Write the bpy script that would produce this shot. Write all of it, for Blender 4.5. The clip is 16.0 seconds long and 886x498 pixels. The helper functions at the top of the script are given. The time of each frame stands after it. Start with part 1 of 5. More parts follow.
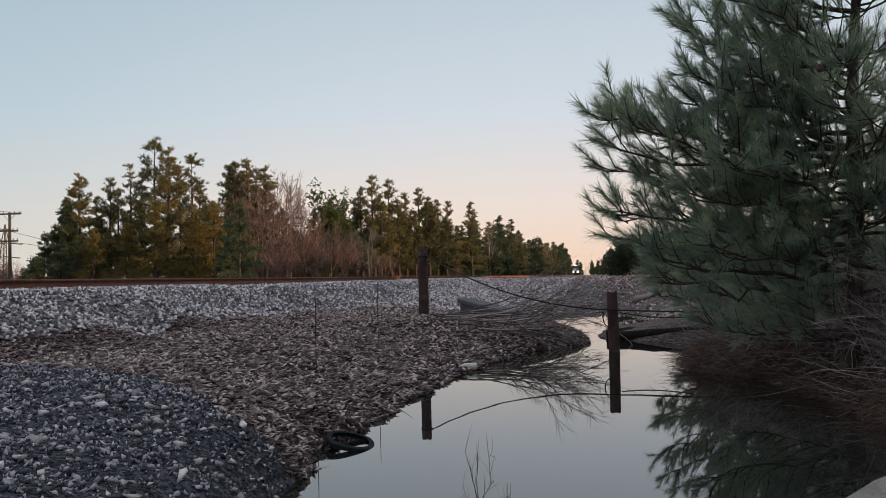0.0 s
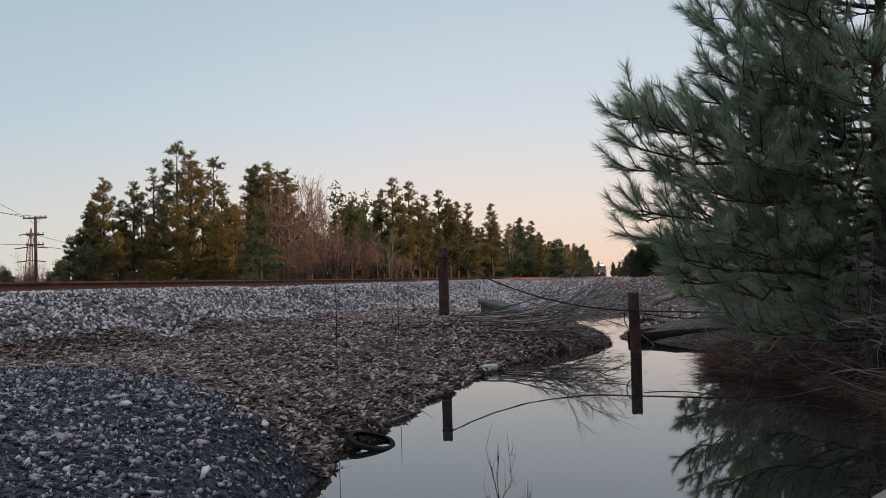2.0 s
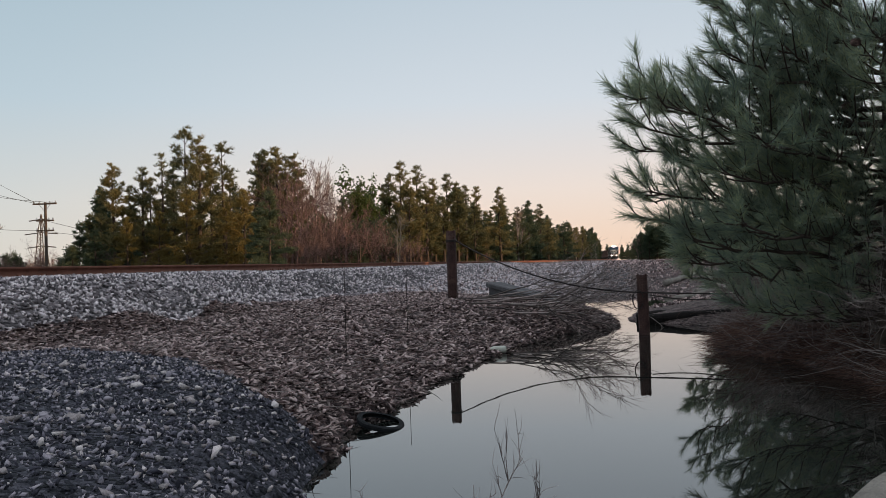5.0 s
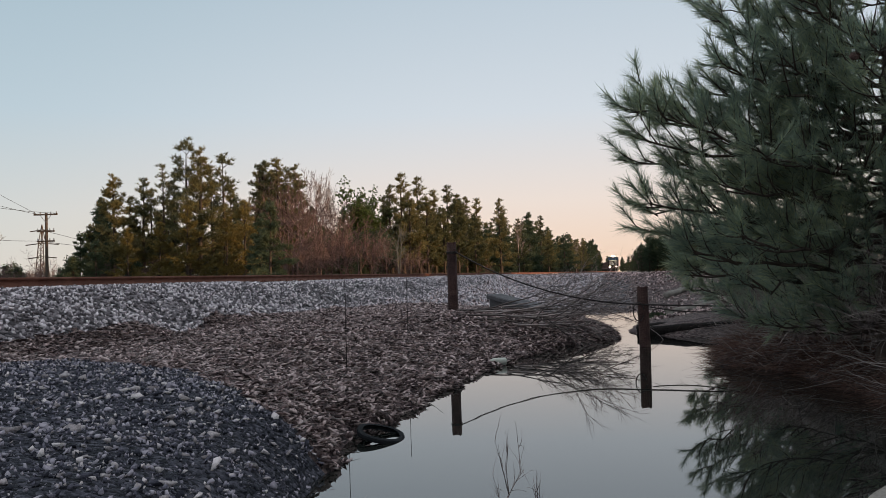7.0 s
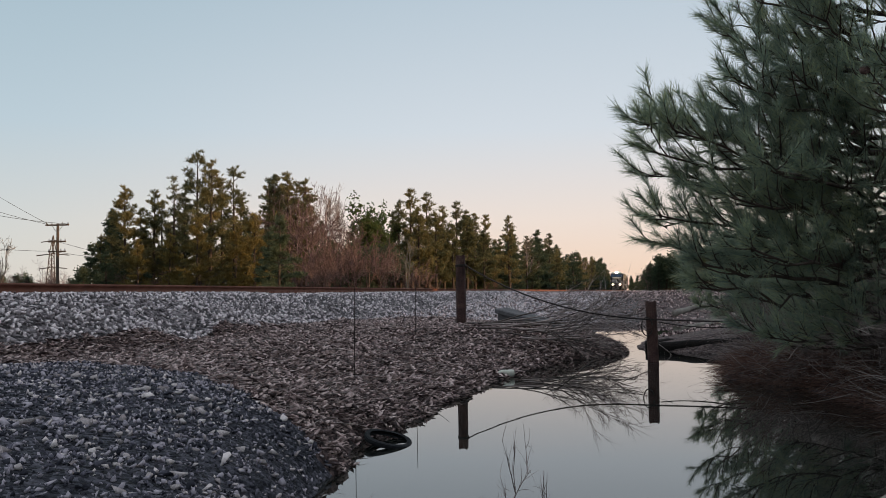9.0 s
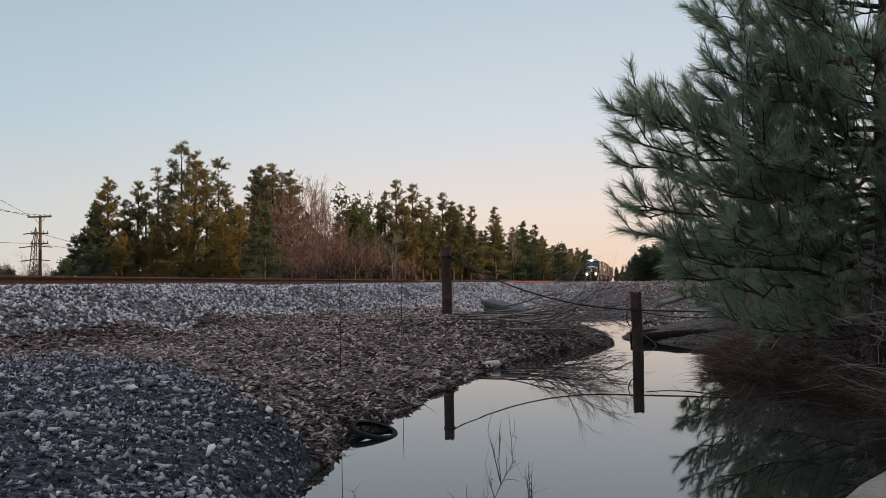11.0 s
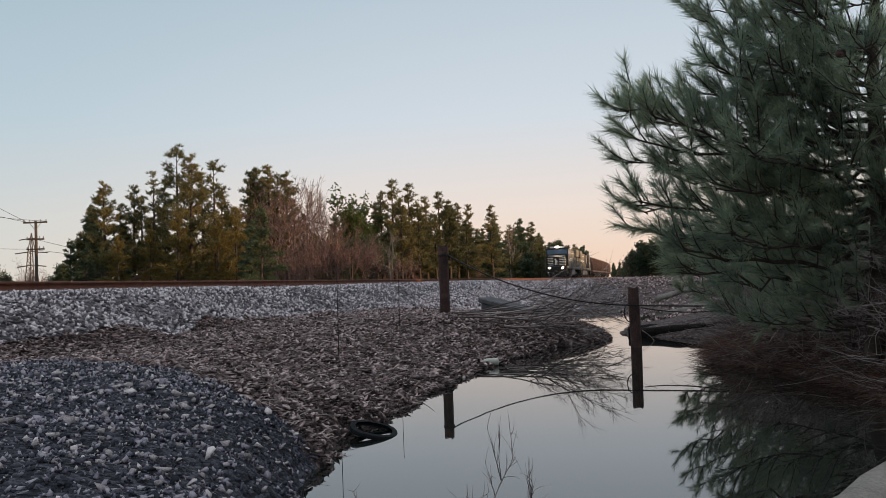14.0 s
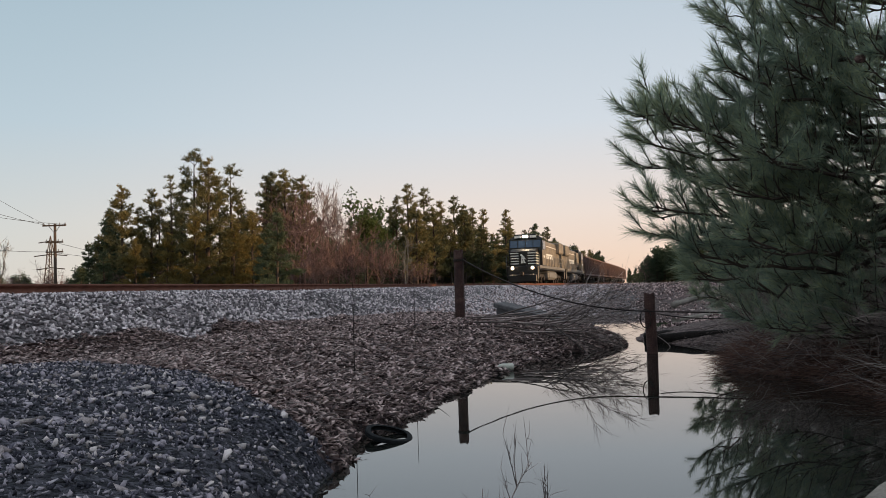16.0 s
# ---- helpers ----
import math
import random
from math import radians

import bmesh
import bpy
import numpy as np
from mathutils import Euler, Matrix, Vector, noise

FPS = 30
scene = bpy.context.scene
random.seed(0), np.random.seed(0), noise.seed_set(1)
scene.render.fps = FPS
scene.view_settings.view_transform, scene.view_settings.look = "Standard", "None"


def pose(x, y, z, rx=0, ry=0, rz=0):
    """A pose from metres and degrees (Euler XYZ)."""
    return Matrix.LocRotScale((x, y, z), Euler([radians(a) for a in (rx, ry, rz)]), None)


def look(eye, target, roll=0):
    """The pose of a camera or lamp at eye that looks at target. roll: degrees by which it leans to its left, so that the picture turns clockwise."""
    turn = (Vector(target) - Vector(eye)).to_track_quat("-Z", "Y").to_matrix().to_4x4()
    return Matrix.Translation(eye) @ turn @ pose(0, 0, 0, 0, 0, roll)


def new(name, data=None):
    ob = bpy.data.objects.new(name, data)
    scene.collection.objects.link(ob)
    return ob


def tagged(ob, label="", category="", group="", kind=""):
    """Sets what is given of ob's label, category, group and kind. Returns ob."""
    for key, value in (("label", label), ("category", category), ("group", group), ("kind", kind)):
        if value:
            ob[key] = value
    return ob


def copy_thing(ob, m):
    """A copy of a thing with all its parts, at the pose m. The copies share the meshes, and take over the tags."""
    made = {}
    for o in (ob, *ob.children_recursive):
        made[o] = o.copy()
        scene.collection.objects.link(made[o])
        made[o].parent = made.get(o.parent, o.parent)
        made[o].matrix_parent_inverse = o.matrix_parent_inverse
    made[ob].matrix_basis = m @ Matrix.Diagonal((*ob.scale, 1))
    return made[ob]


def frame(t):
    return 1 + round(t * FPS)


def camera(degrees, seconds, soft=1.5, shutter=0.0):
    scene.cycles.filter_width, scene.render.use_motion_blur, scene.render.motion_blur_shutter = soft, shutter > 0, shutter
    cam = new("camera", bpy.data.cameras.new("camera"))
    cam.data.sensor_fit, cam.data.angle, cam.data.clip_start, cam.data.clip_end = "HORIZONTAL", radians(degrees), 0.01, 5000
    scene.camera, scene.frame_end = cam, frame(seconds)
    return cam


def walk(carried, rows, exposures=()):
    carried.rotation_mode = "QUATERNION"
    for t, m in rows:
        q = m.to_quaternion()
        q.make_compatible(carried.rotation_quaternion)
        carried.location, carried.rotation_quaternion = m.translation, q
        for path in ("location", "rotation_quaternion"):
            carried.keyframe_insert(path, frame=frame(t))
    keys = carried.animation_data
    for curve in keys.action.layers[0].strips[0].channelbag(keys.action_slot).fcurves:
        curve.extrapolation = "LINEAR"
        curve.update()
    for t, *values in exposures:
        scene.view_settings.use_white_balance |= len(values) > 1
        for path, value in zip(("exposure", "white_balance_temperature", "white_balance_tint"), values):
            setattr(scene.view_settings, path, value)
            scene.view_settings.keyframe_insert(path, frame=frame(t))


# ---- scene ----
cam = camera(57.9, 16.0, soft=0.6)
# seconds, x, y, z, pitch, roll, yaw of the hand-held phone
PATH = [
    (0.0, -0.000, 0.000, 1.100, 2.13, 1.45, 0.00),
    (0.5, 0.002, 0.008, 1.098, 1.97, 1.39, 0.13),
    (1.0, 0.000, 0.012, 1.086, 1.98, 1.44, 0.35),
    (1.5, -0.001, -0.001, 1.088, 2.19, 1.47, 0.73),
    (2.0, 0.002, -0.004, 1.085, 2.32, 1.62, 1.45),
    (2.5, 0.003, 0.004, 1.089, 2.32, 2.21, 2.19),
    (3.0, 0.001, 0.005, 1.084, 2.05, 2.53, 2.56),
    (3.5, -0.004, 0.005, 1.081, 1.92, 2.29, 2.59),
    (4.0, 0.002, -0.005, 1.072, 1.52, 2.14, 2.42),
    (6.5, 0.004, -0.006, 1.070, 1.08, 1.74, 1.81),
    (7.0, 0.002, -0.014, 1.072, 2.00, 1.77, 2.08),
    (7.5, -0.008, -0.045, 1.060, 4.24, 2.01, 2.50),
    (8.0, -0.003, -0.046, 1.023, 3.49, 0.98, 3.39),
    (8.5, -0.004, -0.040, 1.002, 3.65, 1.13, 2.75),
    (9.0, -0.006, -0.050, 1.005, 3.20, 0.92, 2.67),
    (9.5, -0.005, -0.051, 1.006, 2.87, 0.75, 2.14),
    (10.0, -0.007, -0.049, 1.005, 2.69, 0.70, 1.89),
    (12.5, 0.005, -0.043, 1.001, 2.54, 1.94, 1.35),
    (13.0, 0.003, -0.042, 1.001, 2.65, 2.10, 1.31),
    (13.5, 0.003, -0.046, 1.003, 2.65, 2.01, 1.40),
    (14.0, -0.001, -0.043, 1.000, 2.48, 2.05, 1.46),
    (14.5, -0.003, -0.049, 1.002, 2.46, 2.00, 1.77),
    (15.0, -0.005, -0.053, 1.003, 2.72, 1.91, 1.99),
    (15.5, -0.005, -0.053, 1.003, 2.94, 1.82, 2.21),
    (16.0, -0.006, -0.052, 1.001, 2.85, 1.73, 2.53),
]


def held(x, y, z, pitch, lean, yaw):
    return pose(x, y, z, 0, 0, yaw) @ pose(0, 0, 0, 90 + pitch, 0, 0) @ pose(0, 0, 0, 0, 0, -lean)


walk(cam, [(r[0], held(*r[1:])) for r in PATH], exposures=((0.0, 0.0), (16.0, 0.0)))

# ---- light ----
SUN_AZ, SUN_EL = 106.0, 5.5          # degrees to the right of +y, and above the horizon
world = bpy.data.worlds.new("dusk_sky")
scene.world = world
world.use_nodes = True
wn, wl = world.node_tree.nodes, world.node_tree.links
wn.clear()
w_out, w_bg = wn.new("ShaderNodeOutputWorld"), wn.new("ShaderNodeBackground")
w_sky = wn.new("ShaderNodeTexSky")
w_sky.sky_type, w_sky.sun_disc = "NISHITA", False
w_sky.sun_elevation, w_sky.sun_rotation = radians(SUN_EL), radians(SUN_AZ)
w_sky.air_density, w_sky.dust_density, w_sky.ozone_density = 1.0, 0.6, 1.0
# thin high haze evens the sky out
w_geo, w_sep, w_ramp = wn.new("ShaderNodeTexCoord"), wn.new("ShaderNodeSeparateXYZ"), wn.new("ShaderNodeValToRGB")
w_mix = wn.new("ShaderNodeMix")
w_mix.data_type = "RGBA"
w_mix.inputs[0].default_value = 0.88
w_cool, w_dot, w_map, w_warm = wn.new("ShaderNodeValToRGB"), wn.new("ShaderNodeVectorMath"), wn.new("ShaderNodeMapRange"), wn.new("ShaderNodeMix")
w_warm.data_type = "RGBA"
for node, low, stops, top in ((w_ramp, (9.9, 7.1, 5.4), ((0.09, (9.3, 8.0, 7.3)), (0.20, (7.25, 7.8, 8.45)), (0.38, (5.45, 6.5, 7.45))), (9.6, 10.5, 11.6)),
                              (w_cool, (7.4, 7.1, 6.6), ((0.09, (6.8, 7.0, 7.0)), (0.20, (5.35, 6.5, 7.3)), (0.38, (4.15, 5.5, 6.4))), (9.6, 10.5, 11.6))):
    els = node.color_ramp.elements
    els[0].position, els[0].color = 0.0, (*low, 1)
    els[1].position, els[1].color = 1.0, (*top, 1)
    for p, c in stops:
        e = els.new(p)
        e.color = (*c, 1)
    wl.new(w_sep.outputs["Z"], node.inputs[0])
# the glow lies ahead and to the right
w_dot.operation = "DOT_PRODUCT"
w_dot.inputs[1].default_value = (0.35, 0.937, 0.0)
w_map.inputs["From Min"].default_value, w_map.inputs["From Max"].default_value = 0.55, 0.99
w_map.interpolation_type = "SMOOTHSTEP"
wl.new(w_geo.outputs["Generated"], w_sep.inputs[0])
wl.new(w_geo.outputs["Generated"], w_dot.inputs[0])
wl.new(w_dot.outputs["Value"], w_map.inputs[0])
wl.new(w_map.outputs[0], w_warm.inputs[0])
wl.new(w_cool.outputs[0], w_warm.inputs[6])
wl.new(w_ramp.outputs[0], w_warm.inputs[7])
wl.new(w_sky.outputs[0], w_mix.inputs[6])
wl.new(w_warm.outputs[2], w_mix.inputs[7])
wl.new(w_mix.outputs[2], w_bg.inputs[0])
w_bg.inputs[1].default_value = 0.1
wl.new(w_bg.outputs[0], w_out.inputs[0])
sun = new("sun", bpy.data.lights.new("sun", "SUN"))
sun.data.energy, sun.data.angle, sun.data.color = 5.0, radians(0.6), (1.0, 0.66, 0.36)
az, el = radians(SUN_AZ), radians(SUN_EL)
sun.matrix_world = look((0, 0, 50), (-math.sin(az) * 10, -math.cos(az) * 10, 50 - 10 * math.tan(el)))


# ---- materials ----
def material(name, colors, scale=4.0, rough=0.8, metal=0.0, bump=0.0, bump_scale=40.0, per_piece=0.0, per_object=0.0, fine=0.35, spec=0.3, cells=0.0):
    """Noise at two scales between the colours, a bump and, on request, a shift of value per loose piece or object."""
    m = bpy.data.materials.new(name)
    m.use_nodes = True
    n, l = m.node_tree.nodes, m.node_tree.links
    b = n["Principled BSDF"]
    b.inputs["Roughness"].default_value, b.inputs["Metallic"].default_value = rough, metal
    b.inputs["Specular IOR Level"].default_value = spec
    co = n.new("ShaderNodeTexCoord")
    big, small, ramp = n.new("ShaderNodeTexNoise"), n.new("ShaderNodeTexNoise"), n.new("ShaderNodeValToRGB")
    big.inputs["Scale"].default_value, big.inputs["Detail"].default_value = scale, 4
    small.inputs["Scale"].default_value, small.inputs["Detail"].default_value = scale * 9, 3
    mix = n.new("ShaderNodeMix")
    mix.inputs[0].default_value = fine
    for q in (big, small):
        l.new(co.outputs["Object"], q.inputs["Vector"])
    l.new(big.outputs[0], mix.inputs[2])
    l.new(small.outputs[0], mix.inputs[3])
    value = mix.outputs[0]
    for amount, node, out in ((per_piece, "ShaderNodeNewGeometry", "Random Per Island"), (per_object, "ShaderNodeObjectInfo", "Random")):
        if amount:
            src, mad, add = n.new(node), n.new("ShaderNodeMath"), n.new("ShaderNodeMath")
            mad.operation, add.operation = "MULTIPLY_ADD", "ADD"
            mad.inputs[1].default_value, mad.inputs[2].default_value = amount, -amount / 2
            l.new(src.outputs[out], mad.inputs[0])
            l.new(mad.outputs[0], add.inputs[0])
            l.new(value, add.inputs[1])
            value = add.outputs[0]
    if cells:
        # packed fragments: a value for each and a raised middle
        vor, grey, blend = n.new("ShaderNodeTexVoronoi"), n.new("ShaderNodeSeparateColor"), n.new("ShaderNodeMix")
        vor.inputs["Scale"].default_value = cells
        blend.inputs[0].default_value = 0.6
        l.new(co.outputs["Object"], vor.inputs["Vector"])
        l.new(vor.outputs["Color"], grey.inputs[0])
        l.new(value, blend.inputs[2])
        l.new(grey.outputs[0], blend.inputs[3])
        value = blend.outputs[0]
    e = ramp.color_ramp.elements
    e[0].position, e[1].position = 0.25, 0.75
    e[0].color, e[1].color = (*colors[0], 1), (*colors[-1], 1)
    for i, c in enumerate(colors[1:-1]):
        k = e.new(0.25 + 0.5 * (i + 1) / (len(colors) - 1))
        k.color = (*c, 1)
    l.new(value, ramp.inputs[0])
    l.new(ramp.outputs[0], b.inputs["Base Color"])
    if bump:
        tex, bp = n.new("ShaderNodeTexNoise"), n.new("ShaderNodeBump")
        tex.inputs["Scale"].default_value, tex.inputs["Detail"].default_value = bump_scale, 5
        bp.inputs["Strength"].default_value, bp.inputs["Distance"].default_value = bump, 0.03
        l.new(co.outputs["Object"], tex.inputs["Vector"])
        l.new(tex.outputs[0], bp.inputs["Height"])
        if cells:
            under = n.new("ShaderNodeBump")
            under.invert = True
            under.inputs["Strength"].default_value, under.inputs["Distance"].default_value = 1.0, 1.2 / cells
            l.new(vor.outputs["Distance"], under.inputs["Height"])
            l.new(under.outputs[0], bp.inputs["Normal"])
        l.new(bp.outputs[0], b.inputs["Normal"])
    return m


def glow(name, color, strength):
    m = bpy.data.materials.new(name)
    m.use_nodes = True
    b = m.node_tree.nodes["Principled BSDF"]
    b.inputs["Emission Color"].default_value, b.inputs["Emission Strength"].default_value = (*color, 1), strength
    return m


def leafy(m, amount=0.38):
    """Thin leaves let some light through."""
    n, l = m.node_tree.nodes, m.node_tree.links
    b, out = n["Principled BSDF"], n["Material Output"]
    tr, mx = n.new("ShaderNodeBsdfTranslucent"), n.new("ShaderNodeMixShader")
    mx.inputs[0].default_value = amount
    l.new(b.inputs["Base Color"].links[0].from_socket, tr.inputs[0])
    l.new(b.outputs[0], mx.inputs[1])
    l.new(tr.outputs[0], mx.inputs[2])
    l.new(mx.outputs[0], out.inputs[0])
    return m


# soil, ballast and cinder beds are darkened to imitate shade in gaps between stones
M_SOIL = material("brown_litter_soil_gap_shade", [(0.034, 0.021, 0.021), (0.105, 0.068, 0.066), (0.24, 0.162, 0.155)], 3.0, 0.95, 0, 0.6, 90, cells=26)
M_DUFF = material("shaded_bank_duff", [(0.05, 0.034, 0.032), (0.115, 0.08, 0.076), (0.21, 0.155, 0.145)], 2.5, 0.95, 0, 0.9, 50, cells=20)
M_BALLAST_BED = material("ballast_bed_gap_shade", [(0.022, 0.018, 0.020), (0.105, 0.088, 0.092), (0.31, 0.262, 0.27)], 9, 0.95, 0, 0.6, 60, cells=15)
M_CINDER = material("dark_cinder_bed_gap_shade", [(0.007, 0.007, 0.011), (0.030, 0.0295, 0.041), (0.102, 0.095, 0.117)], 10, 0.95, 0, 0.6, 110, cells=48)
M_GRASS = material("dull_winter_verge", [(0.04, 0.04, 0.022), (0.10, 0.085, 0.045), (0.17, 0.14, 0.08)], 1.2, 0.95, 0, 0.8, 20)
M_STONE = material("grey_ballast_stone", [(0.13, 0.107, 0.113), (0.40, 0.338, 0.35), (0.80, 0.69, 0.70)], 18, 0.9, 0, 0.3, 60, per_piece=0.85)
M_CHIP = material("brown_chip", [(0.066, 0.042, 0.041), (0.245, 0.162, 0.153), (0.60, 0.445, 0.42)], 16, 0.95, 0, 0.3, 60, per_piece=0.85)
M_DARKCHIP = material("dark_chip", [(0.024, 0.0232, 0.033), (0.111, 0.101, 0.130), (0.385, 0.335, 0.375)], 16, 0.9, 0, 0.3, 60, per_piece=0.85)
M_PALE = material("pale_limestone", [(0.25, 0.208, 0.21), (0.48, 0.405, 0.405), (0.76, 0.65, 0.64)], 15, 0.85, 0, 0.4, 60, per_piece=0.5, per_object=0.5)
M_STRAW = material("red_brown_pine_straw", [(0.06, 0.030, 0.024), (0.135, 0.070, 0.055), (0.24, 0.14, 0.11)], 3, 0.95, 0, 0, 40, per_piece=0.5)
M_RUST = material("rusted_rail_steel", [(0.09, 0.034, 0.022), (0.155, 0.058, 0.037), (0.22, 0.09, 0.06)], 5, 0.75, 0.15, 0.3, 60)
M_RAILTOP = material("worn_rail_head", [(0.30, 0.19, 0.15), (0.42, 0.30, 0.25)], 8, 0.35, 0.7)
M_TIE = material("creosoted_tie", [(0.03, 0.022, 0.018), (0.075, 0.058, 0.045)], 8, 0.95, 0, 0.6, 50)
M_POST = material("weathered_dark_post", [(0.025, 0.013, 0.012), (0.065, 0.032, 0.028), (0.13, 0.075, 0.062)], 6, 0.9, 0, 0.9, 50)
M_WIRE = material("rusty_wire_rope", [(0.02, 0.016, 0.015), (0.06, 0.045, 0.04)], 30, 0.7, 0.5)
M_TWIG = material("grey_brown_twig", [(0.10, 0.076, 0.071), (0.25, 0.195, 0.183), (0.42, 0.345, 0.325)], 5, 0.95, 0, 0, 40, per_piece=0.6)
M_REDTWIG = material("reddish_bare_twig", [(0.06, 0.036, 0.034), (0.145, 0.088, 0.080), (0.25, 0.165, 0.150)], 2, 0.95, 0, 0, 40, per_piece=0.4)
M_DEADWOOD = material("dark_dead_wood", [(0.03, 0.023, 0.021), (0.075, 0.058, 0.053), (0.15, 0.12, 0.11)], 5, 0.95, 0, 0, 40, per_piece=0.5)
M_BARK = material("pine_bark", [(0.022, 0.015, 0.012), (0.06, 0.042, 0.034), (0.12, 0.09, 0.075)], 9, 0.95, 0, 0.8, 30)
M_PALEBARK = material("pale_bark", [(0.12, 0.10, 0.085), (0.26, 0.23, 0.20)], 6, 0.9)
M_NEEDLE = leafy(material("blue_green_pine_needle", [(0.15, 0.20, 0.17), (0.26, 0.32, 0.24), (0.40, 0.42, 0.23)], 1.1, 0.45, 0, 0, 40, per_piece=0.5, spec=0.6), 0.62)
M_PINE = leafy(material("olive_pine_foliage", [(0.065, 0.07, 0.036), (0.14, 0.132, 0.06), (0.25, 0.195, 0.08)], 0.35, 0.7, 0, 0, 40, per_piece=0.35, per_object=0.3))
# yellow-green foliage, its colour warmed to imitate low golden sun
M_YELLOW = leafy(material("yellow_green_foliage", [(0.085, 0.07, 0.024), (0.19, 0.142, 0.045), (0.30, 0.22, 0.075)], 0.35, 0.75, 0, 0, 40, per_piece=0.35, per_object=0.2))
M_FIR = leafy(material("dark_cedar_foliage", [(0.04, 0.06, 0.04), (0.08, 0.105, 0.062), (0.14, 0.15, 0.08)], 0.5, 0.8, 0, 0, 40, per_piece=0.3, per_object=0.2))
M_LEAF = leafy(material("spring_leaf", [(0.045, 0.072, 0.02), (0.09, 0.125, 0.036), (0.15, 0.18, 0.06)], 0.6, 0.7, 0, 0, 40, per_piece=0.5))
M_REEDS = material("dry_reed", [(0.16, 0.11, 0.06), (0.30, 0.22, 0.13)], 3, 0.9, 0, 0, 40, per_piece=0.4)
M_CONCRETE = material("stained_concrete", [(0.04, 0.036, 0.038), (0.085, 0.077, 0.08), (0.14, 0.128, 0.13)], 4, 0.9, 0, 0.5, 40)
M_RUBBER = material("worn_tyre_rubber", [(0.006, 0.006, 0.007), (0.018, 0.019, 0.021)], 12, 0.85, 0, 0.3, 60, spec=0.1)
M_BOTTLE = material("milky_plastic", [(0.40, 0.385, 0.33), (0.55, 0.53, 0.46)], 10, 0.4, 0, 0.1, 30)
M_LOG = material("grey_driftwood", [(0.12, 0.10, 0.088), (0.22, 0.19, 0.165), (0.33, 0.29, 0.25)], 7, 0.9, 0, 0.8, 40)
M_MUD = material("black_mud", [(0.008, 0.007, 0.007), (0.028, 0.022, 0.020)], 5, 0.9, 0, 0.8, 30, spec=0.12)
M_POLE = material("utility_pole_wood", [(0.05, 0.035, 0.028), (0.12, 0.088, 0.07)], 6, 0.95)
M_STEEL = material("galvanised_steel", [(0.20, 0.20, 0.21), (0.32, 0.32, 0.33)], 8, 0.5, 0.7)
M_BLACK = material("dusty_black_engine_paint", [(0.004, 0.004, 0.004), (0.011, 0.010, 0.009), (0.024, 0.021, 0.018)], 1.6, 0.45, 0, 0.0, 40, spec=0.3)
M_WHITE = material("white_stripe_paint", [(0.55, 0.54, 0.52), (0.74, 0.73, 0.70)], 6, 0.5)
M_UNDER = material("grimy_running_gear", [(0.018, 0.015, 0.013), (0.06, 0.05, 0.042)], 6, 0.8, 0.2)
M_TANK = material("dusty_fuel_tank", [(0.10, 0.095, 0.09), (0.21, 0.20, 0.19)], 3, 0.7, 0.1)
# the blue of the base colour stands in for reflected sky
M_GLASS = material("sky_tinted_cab_glass", [(0.012, 0.026, 0.060), (0.022, 0.042, 0.085)], 2, 0.06, 0, 0, 40, spec=0.9)
# black paint lightened to tan: the low sun on the sides, put into the colour
M_SUNLIT_BLACK = material("sunlit_black_paint", [(0.05, 0.042, 0.034), (0.16, 0.132, 0.10), (0.32, 0.265, 0.20)], 1.3, 0.6, 0, 0.0, 40, spec=0.4)
M_HOPPER = material("red_brown_hopper_paint", [(0.07, 0.04, 0.034), (0.14, 0.085, 0.072), (0.20, 0.13, 0.11)], 1.5, 0.8, 0, 0.2, 20)
M_HEADLIGHT = glow("headlight_glow", (1.0, 0.80, 0.55), 260)
M_DITCHLIGHT = glow("ditch_light_glow", (1.0, 0.70, 0.42), 150)

M_WATER = bpy.data.materials.new("still_ditch_water")
M_WATER.use_nodes = True
_n, _l = M_WATER.node_tree.nodes, M_WATER.node_tree.links
_b = _n["Principled BSDF"]
_b.inputs["Base Color"].default_value = (0.013, 0.014, 0.012, 1)
_b.inputs["Roughness"].default_value, _b.inputs["IOR"].default_value = 0.015, 1.75
_b.inputs["Specular IOR Level"].default_value = 0.9
_t, _c, _u = _n.new("ShaderNodeTexNoise"), _n.new("ShaderNodeTexCoord"), _n.new("ShaderNodeBump")
_t.inputs["Scale"].default_value, _t.inputs["Detail"].default_value = 1.6, 1
_u.inputs["Strength"].default_value, _u.inputs["Distance"].default_value = 0.02, 0.02
_l.new(_c.outputs["Object"], _t.inputs["Vector"])
_l.new(_t.outputs[0], _u.inputs["Height"])
_l.new(_u.outputs[0], _b.inputs["Normal"])

# ---- mesh helpers ----
rng = np.random.default_rng(7)


def mesh_np(name, v, f, mats, smooth=False, index=None):
    """A mesh from arrays of vertices and of faces with one number of corners."""
    v, f = np.asarray(v, np.float32), np.asarray(f, np.int32)
    me = bpy.data.meshes.new(name)
    k = f.shape[1]
    me.vertices.add(len(v))
    me.vertices.foreach_set("co", v.ravel())
    me.loops.add(f.size)
    me.loops.foreach_set("vertex_index", f.ravel())
    me.polygons.add(len(f))
    me.polygons.foreach_set("loop_start", np.arange(len(f), dtype=np.int32) * k)
    me.polygons.foreach_set("loop_total", np.full(len(f), k, np.int32))
    for m in (mats if isinstance(mats, (list, tuple)) else [mats]):
        me.materials.append(m)
    if index is not None:
        me.polygons.foreach_set("material_index", np.asarray(index, np.int32))
    if smooth:
        me.polygons.foreach_set("use_smooth", np.ones(len(f), bool))
    me.update(calc_edges=True)
    return me


